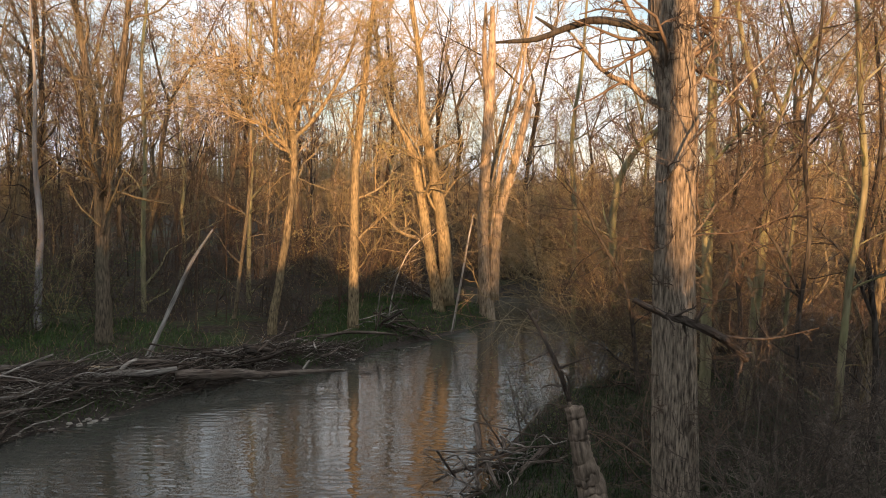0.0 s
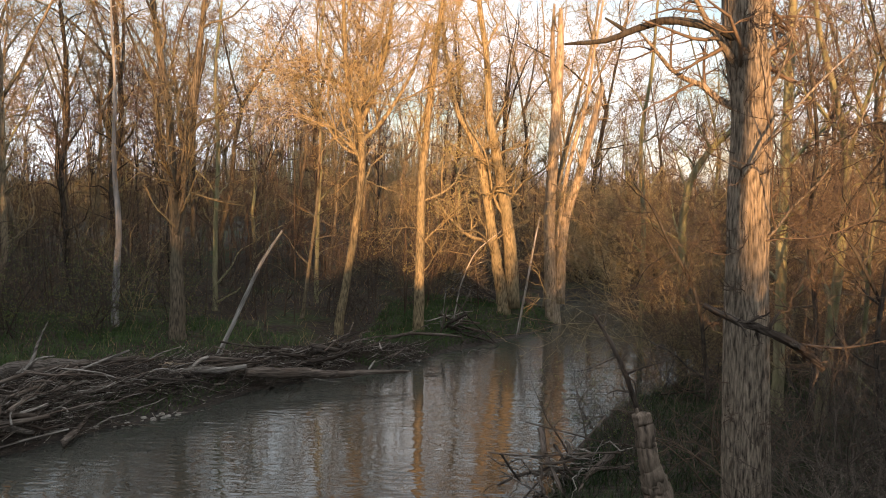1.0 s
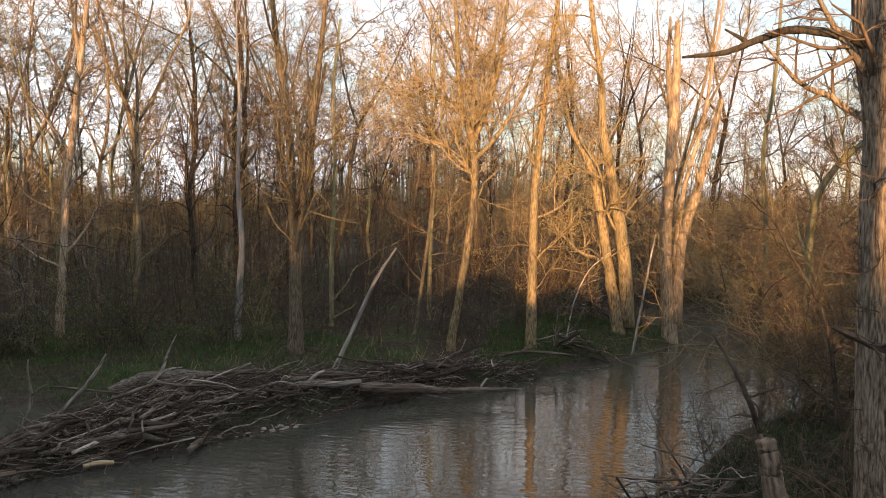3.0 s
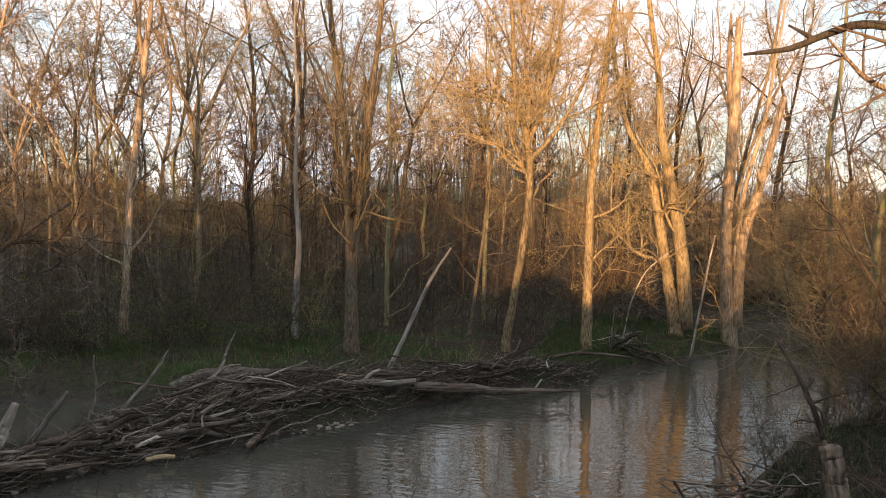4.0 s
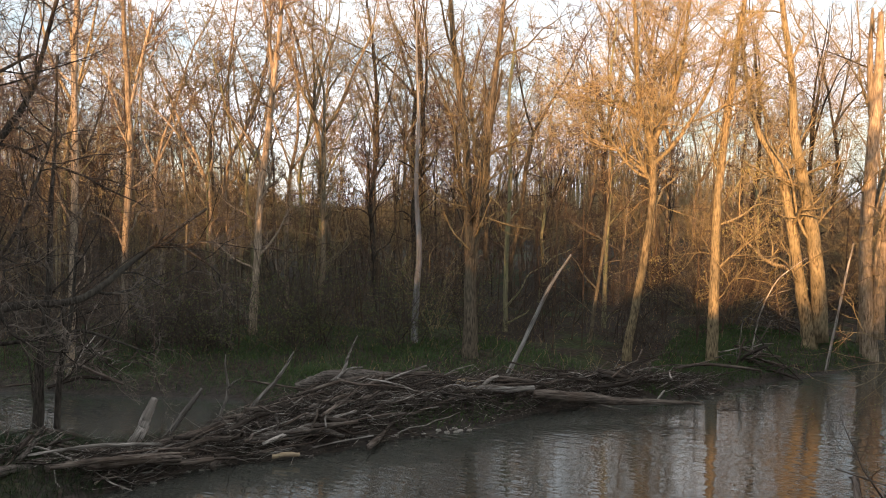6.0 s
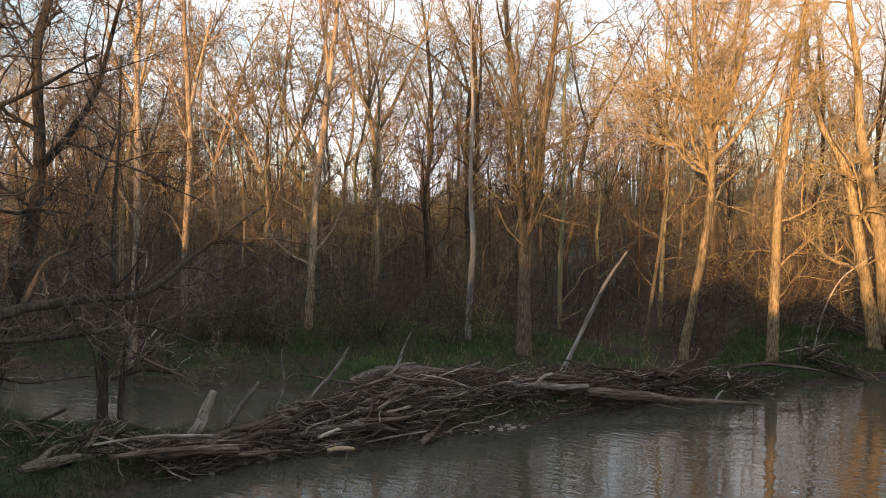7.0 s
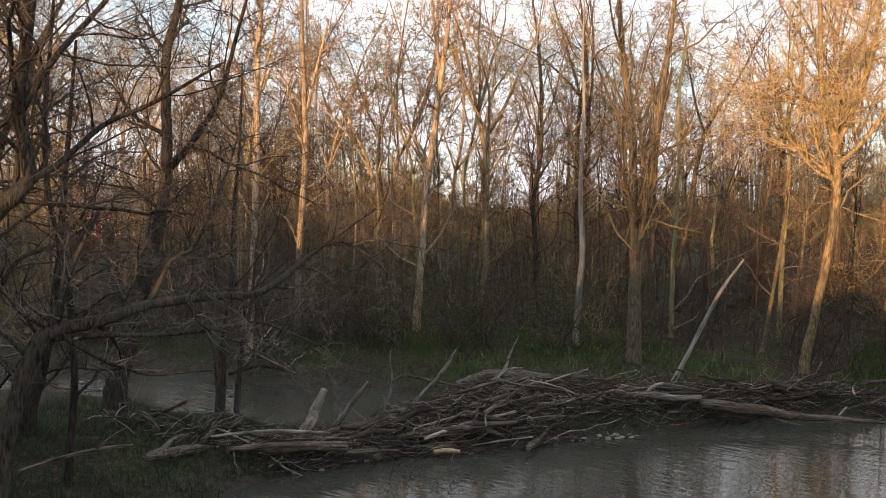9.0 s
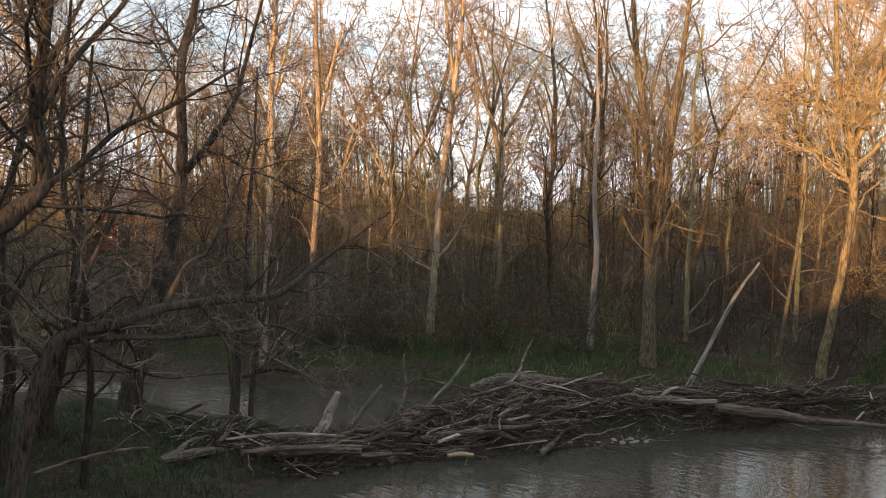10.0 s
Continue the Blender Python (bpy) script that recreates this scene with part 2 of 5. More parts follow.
def sweep(geo, pts, radii, sides=6, cap=False, rough=0.0, seed=0, furrow=0.0):
    """A tapered tube along a line of points; rough makes its rings uneven, cap closes its ends."""
    p, r = np.asarray(pts, float), np.asarray(radii, float)
    d = unit(np.gradient(p, axis=0))
    mean = unit(p[-1] - p[0])
    ref = np.array([1.0, 0, 0]) if abs(mean[0]) < 0.8 else np.array([0, 1.0, 0])
    a = unit(np.cross(d, ref))
    b = np.cross(d, a)
    ang = np.arange(sides) / sides * 2 * np.pi
    rr = np.repeat(r[:, None], sides, 1)
    if rough:
        g = np.random.default_rng(seed)
        rr = rr * (1 + rough * (g.random((1, sides)) - 0.5) + rough * (g.random(rr.shape) - 0.5))
    if furrow:
        run = np.concatenate([[0], np.cumsum(np.linalg.norm(np.diff(p, axis=0), axis=1))])
        for k in range(len(p)):
            for j in range(sides):
                v = Vector((math.cos(ang[j]) * 3.4, math.sin(ang[j]) * 3.4, run[k] * 0.3))
                rr[k, j] *= 1 + furrow * (min(abs(noise.noise(v)), 0.3) + 0.6 * min(abs(noise.noise(Vector((v.x * 2.2, v.y * 2.2, v.z * 1.6)))), 0.25) - 0.22) + 0.05 * noise.noise(v * 0.3)
    ring = p[:, None] + rr[..., None] * (np.cos(ang)[:, None] * a[:, None] + np.sin(ang)[:, None] * b[:, None])
    n = len(p)
    i, j = np.meshgrid(np.arange(n - 1), np.arange(sides), indexing="ij")
    k = (j + 1) % sides
    quads = np.stack([i * sides + j, i * sides + k, (i + 1) * sides + k, (i + 1) * sides + j], -1).reshape(-1, 4)
    verts, tris = ring.reshape(-1, 3), None
    if cap:
        verts = np.concatenate([verts, p[:1], p[-1:] + 0.3 * r[-1] * d[-1:]])
        e = np.arange(sides)
        f = (e + 1) % sides
        tris = np.concatenate([np.stack([f, e, 0 * e + n * sides], -1), np.stack([(n - 1) * sides + e, (n - 1) * sides + f, 0 * e + n * sides + 1], -1)])
    geo.add(verts, quads, tris)


def spline(pts, steps=5):
    """A smooth line (Catmull-Rom) through rows of place and radius."""
    p = np.asarray(pts, float)
    p = np.concatenate([2 * p[:1] - p[1:2], p, 2 * p[-1:] - p[-2:-1]])
    out = []
    for k in range(1, len(p) - 2):
        for u in np.arange(steps) / steps:
            a, b, c, e = p[k - 1], p[k], p[k + 1], p[k + 2]
            out.append(0.5 * (2 * b + (c - a) * u + (2 * a - 5 * b + 4 * c - e) * u * u + (3 * b - a - 3 * c + e) * u ** 3))
    out.append(p[-2])
    return np.array(out)


def cones(geo, base, way, length, radius, bend=None):
    """Many fine twigs at once: three-sided, to a point; with bend they have a kink at the middle."""
    if not len(base):
        return
    m = len(base)
    ref = np.where(np.abs(way[:, :1]) < 0.8, [[1.0, 0, 0]], [[0, 1.0, 0]])
    a = unit(np.cross(way, ref))
    b = np.cross(way, a)
    ang = np.arange(3) / 3 * 2 * np.pi
    off = np.cos(ang)[None, :, None] * a[:, None] + np.sin(ang)[None, :, None] * b[:, None]
    low = base[:, None] + radius[:, None, None] * off
    if bend is None:
        tip = base + way * length[:, None]
        verts = np.concatenate([low, tip[:, None]], 1)
        o = np.arange(m)[:, None, None] * 4
        tris = o + np.array([[0, 1, 3], [1, 2, 3], [2, 0, 3]])[None]
        geo.add(verts, None, tris.reshape(-1, 3))
        return
    mid = base + way * length[:, None] * 0.5
    way2 = unit(way + bend)
    tip = mid + way2 * length[:, None] * 0.5
    ring = mid[:, None] + 0.65 * radius[:, None, None] * off
    verts = np.concatenate([low, ring, tip[:, None]], 1)
    o = np.arange(m)[:, None, None] * 7
    quads = o + np.array([[0, 1, 4, 3], [1, 2, 5, 4], [2, 0, 3, 5]])[None]
    tris = o + np.array([[3, 4, 6], [4, 5, 6], [5, 3, 6]])[None]
    geo.add(verts, quads.reshape(-1, 4), tris.reshape(-1, 3))


def part(name, geo, material, parent, label="", smooth=True):
    """Links a Geo (or a mesh) as one mesh object under a thing or a part."""
    ob = new(name, geo.mesh(name, material, smooth) if isinstance(geo, Geo) else geo)
    ob.parent = parent
    return tagged(ob, label)


# ---- the lie of the land ----
RIVER = [(-9, -60), (-7.5, -12), (-7.2, 0), (-8.2, 5), (-9.6, 8), (-10.1, 8.8), (-9.9, 10), (-9.4, 11.4), (-8, 12.9), (-7.3, 14.2), (-6.1, 15.6),
         (-5.5, 17.4), (-3.1, 19.6), (-1.4, 22.5), (0.8, 25.3), (1.7, 27), (1.7, 30), (2.5, 33.5), (5, 35.5), (10, 35.5), (20, 33), (60, 30),
         (60, 24), (20, 25.5), (9, 25.5), (5.5, 22), (3.6, 18.7), (2.4, 17.1), (1.7, 15.4), (0.6, 11.9), (-0.2, 9), (-0.6, 5), (1.2, 0), (2.5, -12), (3, -60)]
POND = [(-70, 2), (-40, 6), (-21.5, 10.9), (-20.5, 12), (-19, 13), (-17, 14.2), (-14, 15), (-12, 15.6), (-10.9, 15.0), (-10.6, 13.4), (-10.9, 12.1),
        (-11.7, 11.2), (-13.5, 10.9), (-15.2, 11.1), (-17, 10.9), (-18.9, 10), (-24, 6), (-40, -1), (-70, -8)]


def shore(poly, x, y):
    """Metres from the shoreline, positive on land."""
    best, inside = np.full(x.shape, 1e9), np.zeros(x.shape, bool)
    for (ax, ay), (bx, by) in zip(poly, poly[1:] + poly[:1]):
        ux, uy = bx - ax, by - ay
        s = np.clip(((x - ax) * ux + (y - ay) * uy) / (ux * ux + uy * uy), 0, 1)
        best = np.minimum(best, np.hypot(x - ax - s * ux, y - ay - s * uy))
        if ay != by:
            inside ^= ((ay > y) != (by > y)) & (x < ux * (y - ay) / (by - ay) + ax)
    return np.where(inside, -best, best)


def waves(x, y):
    """Soft unevenness of the ground."""
    return (np.sin(0.9 * x + 1.3 * np.sin(0.5 * y)) * np.sin(0.8 * y + 0.7 * np.sin(0.6 * x)) * 0.5
            + np.sin(2.3 * x + 1.1 * y) * np.sin(2.7 * y - 1.4 * x) * 0.28 + np.sin(5.1 * x - 2.2 * y) * np.sin(4.3 * y + 3.0 * x) * 0.16)


def land(x, y):
    """Height of the ground."""
    x, y = np.asarray(x, float), np.asarray(y, float)
    s = np.minimum(shore(RIVER, x, y), shore(POND, x, y)) + 0.12 * waves(1.7 * x, 1.7 * y)
    up = 0.34 * (1 - np.exp(-np.maximum(s, 0) / 0.45)) + 0.45 * (1 - np.exp(-np.maximum(s, 0) / 7.0))
    z = np.where(s > 0, up + 0.13 * waves(x, y) * np.clip(s / 1.5, 0, 1), np.maximum(0.45 * s, -0.7))
    # unseen ridge behind the camera, added and shaped to block the low sun
    bank = np.clip((-y - 7) / 8, 0, 1) * np.clip((y + 34) / 14, 0, 1)
    shade_crest = np.interp(x, [-60, -6, -4, -0.5, 0.5, 1.2, 2.5, 3.7, 6.3, 7.2, 8.6, 9.5, 10.3, 12.2, 13.4, 60], [5.2, 6.2, 6.4, 6.4, 6.0, 5.6, 4.9, 4.3, 4.3, 4.7, 4.8, 5.1, 4.1, 4.1, 5.8, 5.8])
    return z + (bank * bank * (3 - 2 * bank)) * (shade_crest - 0.7 + 0.4 * np.sin(0.9 * x) + 0.3 * np.sin(2.3 * x + 1))


def height(x, y):
    return float(land(np.array([x]), np.array([y]))[0])


def ground_sheet():
    def axis(lo, a, b, hi, fine, count):
        k = np.linspace(0, 1, count) ** 2.2
        return np.concatenate([(a - (a - lo) * k)[::-1][:-1], np.arange(a, b, fine), b + (hi - b) * k])
    xs, ys = np.unique(np.concatenate([axis(-700, -26, 12, 700, 0.36, 40), np.arange(-18, 16, 0.4)])), np.unique(np.concatenate([axis(-300, 3, 38, 900, 0.36, 40), np.arange(-16, 0, 0.8)]))
    x, y = np.meshgrid(xs, ys, indexing="ij")
    g = Geo()
    nx, ny = len(xs), len(ys)
    i, j = np.meshgrid(np.arange(nx - 1), np.arange(ny - 1), indexing="ij")
    quads = np.stack([i * ny + j, (i + 1) * ny + j, (i + 1) * ny + j + 1, i * ny + j + 1], -1).reshape(-1, 4)
    g.add(np.stack([x, y, land(x, y)], -1).reshape(-1, 3), quads)
    me = g.mesh("ground", M_GROUND)
    s = np.minimum(shore(RIVER, x, y), shore(POND, x, y)) + 0.25 * waves(2.1 * x, 1.9 * y)
    me.attributes.new("wet", "FLOAT", "POINT").data.foreach_set("value", np.exp(-np.clip(s, 0, 9) / 0.7).astype(np.float32).ravel())
    ob = new("ground", me)
    return tagged(ob, "brown leaf-littered woodland floor with muddy river banks", "ground", kind="structure")


def water_sheet():
    g = Geo()
    xs, ys = np.linspace(-72, 62, 40), np.linspace(-62, 40, 40)
    x, y = np.meshgrid(xs, ys, indexing="ij")
    i, j = np.meshgrid(np.arange(39), np.arange(39), indexing="ij")
    g.add(np.stack([x, y, 0 * x], -1).reshape(-1, 3), np.stack([i * 40 + j, (i + 1) * 40 + j, (i + 1) * 40 + j + 1, i * 40 + j + 1], -1).reshape(-1, 4))
    ob = new("water", g.mesh("water", M_WATER))
    return tagged(ob, "brown silty river water with soft ripples", "river water", kind="structure")


ground_sheet()
water_sheet()


# ---- trees ----
def limb_line(start, way, length, r, n, g, lift=0.16, wild=0.22):
    """A wandering limb that turns up towards the light."""
    p, d, rows = np.array(start, float), unit(np.array(way, float)), []
    for k in range(n):
        rows.append((*p, r * (1 - 0.82 * k / (n - 1))))
        d = unit(d + wild * g.normal(size=3) + np.array([0, 0, lift]) * 0.35)
        p = p + d * length / (n - 1)
    return np.array(rows)


def off_stem(d, g, lo, hi):
    """A way that leaves d at an angle between lo and hi degrees."""
    side = unit(np.cross(d, g.normal(size=3)))
    a = radians(g.uniform(lo, hi))
    return unit(d * math.cos(a) + side * math.sin(a))


def tubes(geo, line, radius, sides=3):
    """Many tapered tubes at once: line is tubes x points x 3."""
    n, k = line.shape[:2]
    if not n:
        return
    d = unit(np.gradient(line, axis=1))
    mean = unit(line[:, -1] - line[:, 0])
    ref = np.where(np.abs(mean[:, :1]) < 0.8, [[1.0, 0, 0]], [[0, 1.0, 0]])[:, None]
    a = unit(np.cross(d, ref))
    b = np.cross(d, a)
    ang = np.arange(sides) / sides * 2 * np.pi
    ring = line[:, :, None] + radius[..., None, None] * (np.cos(ang)[:, None] * a[:, :, None] + np.sin(ang)[:, None] * b[:, :, None])
    t, i, j = np.meshgrid(np.arange(n), np.arange(k - 1), np.arange(sides), indexing="ij")
    o, e = t * k * sides, (j + 1) % sides
    quads = np.stack([o + i * sides + j, o + i * sides + e, o + (i + 1) * sides + e, o + (i + 1) * sides + j], -1).reshape(-1, 4)
    geo.add(ring.reshape(-1, 3), quads)


def wander(start, way, length, k, g, lift, wild):
    """Many lines that bend as they grow, each with a curl of its own."""
    n = len(start)
    line, p, d = np.empty((n, k, 3)), start.copy(), unit(way)
    curl = g.normal(size=(n, 3)) * wild * 0.5
    for j in range(k):
        line[:, j] = p
        d = unit(d + (curl + np.array([0, 0, lift])) * 3.0 / k + wild * 0.62 * g.normal(size=(n, 3)))
        p = p + d * (length / (k - 1))[:, None]
    return line


def branch_out(line, radius, length, g, count, ratio, lo, hi, k, lift, wild, fine, first=0.2, shrink=0.6):
    """Side branches on many lines at once. Returns their lines, radii and lengths."""
    n, k0 = line.shape[:2]
    idx = np.repeat(np.arange(n), count)
    u = (first + (1 - first) * (np.arange(count)[None] + g.random((n, count))) / count).ravel()
    f = u * (k0 - 1)
    j = np.minimum(f.astype(int), k0 - 2)
    w = (f - j)[:, None]
    start = line[idx, j] * (1 - w) + line[idx, j + 1] * w
    d = unit(line[idx, j + 1] - line[idx, j])
    r = (radius[idx, j] * (1 - w[:, 0]) + radius[idx, j + 1] * w[:, 0]) * shrink
    side = unit(np.cross(d, g.normal(size=d.shape)))
    ang = np.radians(g.uniform(lo, hi, len(u)))[:, None]
    ln = length[idx] * ratio * (1.25 - 0.75 * u) * g.uniform(0.55, 1.25, len(u))
    made = wander(start, d * np.cos(ang) + side * np.sin(ang), ln, k, g, lift, wild)
    return made, np.maximum(r, fine)[:, None] * np.linspace(1, 0.35, k)[None], ln


def crown_of(limbs, g, counts, fine, lift=0.08, wild=0.34, spread=(30, 70), ratios=(0.52, 0.50, 0.50)):
    """Branches, twigs and twiglets, three orders of them, on limbs of the same number of points. Returns the geometry and the tips."""
    geo = Geo()
    line = np.stack([b[:, :3] for b in limbs])
    radius = np.stack([b[:, 3] for b in limbs])
    length = np.linalg.norm(np.diff(line, axis=1), axis=2).sum(1)
    for order, (count, ratio, k) in enumerate(zip(counts, ratios, (7, 5, 3))):
        thin = fine * (1.5, 1.0, 0.72)[order]
        line, radius, length = branch_out(line, radius, length, g, count, ratio, *spread, k, lift, wild, thin, 0.12)
        if order < 2:
            tubes(geo, line, radius, 4 if order == 0 else 3)
        else:
            cones(geo, line[:, 0], unit(line[:, -1] - line[:, 0]), length, radius[:, 0])
    return geo, line[:, -1]


def grow(stems, g, limbs, start=0.35, reach=3.0, spread=(34, 66), trunk_sides=12, limb_sides=5, steps=5, furrow=0.0, split=False, lift=0.16, thick=0.55):
    """Trunk geometry for the given stems, with limbs. Returns the geometry and the limbs."""
    geo, bearing, pieces = Geo(), [], []
    for s_i, stem in enumerate(stems):
        if split and s_i:
            pieces.append(("trunk", geo))
            geo = Geo()
        line = spline(stem, steps)
        if not furrow:
            line[1:-1, :3] += g.normal(scale=0.05, size=(len(line) - 2, 3)) * line[1:-1, 3:4]
        sides = trunk_sides if stem[0][3] > 0.09 else max(6, min(trunk_sides - 5, 30))
        sweep(geo, line[:, :3], np.maximum(line[:, 3], 0.004), sides, True, 0.0 if furrow else 0.10, int(g.integers(1e6)), furrow)
        n = len(line)
        share = limbs if s_i == 0 else max(3, int(limbs * 0.7))
        lo = start if s_i == 0 else 0.2
        u = lo + (0.98 - lo) * (np.arange(share) + g.random(share)) / share
        k = np.minimum((u * (n - 1)).astype(int), n - 2)
        d = unit(line[k + 1, :3] - line[k, :3])
        side = unit(np.cross(d, g.normal(size=(share, 3))))
        ang = np.radians(g.uniform(*spread, share))[:, None]
        r = np.maximum(np.minimum(line[k, 3] * thick, 0.085) * g.uniform(0.45, 1.0, share), 0.010)
        made = wander(line[k, :3], d * np.cos(ang) + side * np.sin(ang), reach * (1.2 - 0.65 * u) * g.uniform(0.55, 1.15, share), 9, g, lift, 0.30)
        for j in range(share):
            lb = np.concatenate([made[j], (r[j] * np.linspace(1, 0.22, 9))[:, None]], 1)
            out = Geo() if split else geo
            sweep(out, lb[:, :3], lb[:, 3], limb_sides)
            bearing.append(lb)
            if split:
                pieces.append(("limb", out))
    return ((pieces + [("trunk", geo)]) if split else geo), bearing


def flare(stem):
    """Root flare: the foot spreads and goes into the ground."""
    x, y, z, r = stem[0]
    gz = height(x, y)
    x2, y2, z2, r2 = stem[1]
    rows = [(x, y, gz - 0.25, r * 1.22), (x, y, gz + 0.05, r * 1.14), (x + 0.1 * (x2 - x), y + 0.1 * (y2 - y), gz + 0.45, r * 1.04)]
    return rows + [s for s in stem[1:] if s[2] > gz + 0.8]


def sprouts_on(stems, g, count, lo, hi, fine):
    """Short twiggy shoots straight out of the bark of an old trunk."""
    lines = []
    for _ in range(count):
        row = spline(stems[g.integers(len(stems))], 8)
        z = g.uniform(lo, hi)
        k = min(int(np.argmin(np.abs(row[:, 2] - z))), len(row) - 2)
        a = g.uniform(0, 2 * np.pi)
        out = np.array([math.cos(a), math.sin(a), 0])
        ln = g.uniform(0.35, 1.1)
        shoot = wander((row[k, :3] + out * row[k, 3] * 0.9)[None], (out + np.array([0, 0, g.uniform(-0.4, 0.9)]))[None], np.array([ln]), 9, g, 0.05, 0.42)[0]
        lines.append(np.concatenate([shoot, np.linspace(fine * 2.2, fine, 9)[:, None]], 1))
    return lines


def tree(label, stems, seed, wood, twig, counts=(7, 6, 4), group="", buds=0, rooted=True, fine=0.0048, wild=0.30, sprouts=(), **kw):
    """One tree as a thing: trunk with limbs, crown of branches and twigs, buds where they show."""
    g = np.random.default_rng(seed)
    if rooted:
        stems = [flare(stems[0])] + list(stems[1:])
    x, y, z = stems[0][0][:3]
    local = [[(a - x, b - y, c - z, r) for a, b, c, r in s] for s in stems]
    top = tagged(new("tree"), label, "tree", group)
    top.location = (x, y, z)
    pieces, bearing = grow(local, g, split=True, **kw)
    for name, geo in pieces:
        part(name, geo, wood, top)
    if bearing and counts:
        crown, tips = crown_of(bearing, g, counts, fine, wild=wild)
        part("crown", crown, twig, top)
        if buds:
            bg = Geo()
            pick = tips[g.integers(0, len(tips), buds)]
            cones(bg, pick, unit(g.normal(size=(buds, 3)) + np.array([0, 0, -0.6])), g.uniform(0.03, 0.07, buds), np.full(buds, 0.011))
            tagged(part("catkin_haze", bg, M_BUD, top, "pale yellow catkins"), kind="stuff")
    if sprouts:
        lines = sprouts_on(local, g, *sprouts, fine)
        shoots, _ = crown_of(lines, g, (6, 4, 3), fine, 0.03, 0.4)
        tubes(shoots, np.stack([b[:, :3] for b in lines]), np.stack([b[:, 3] for b in lines]), 4)
        tagged(part("bark_growth", shoots, twig, top, "thin brown shoots from the bark"), kind="stuff")
    return top


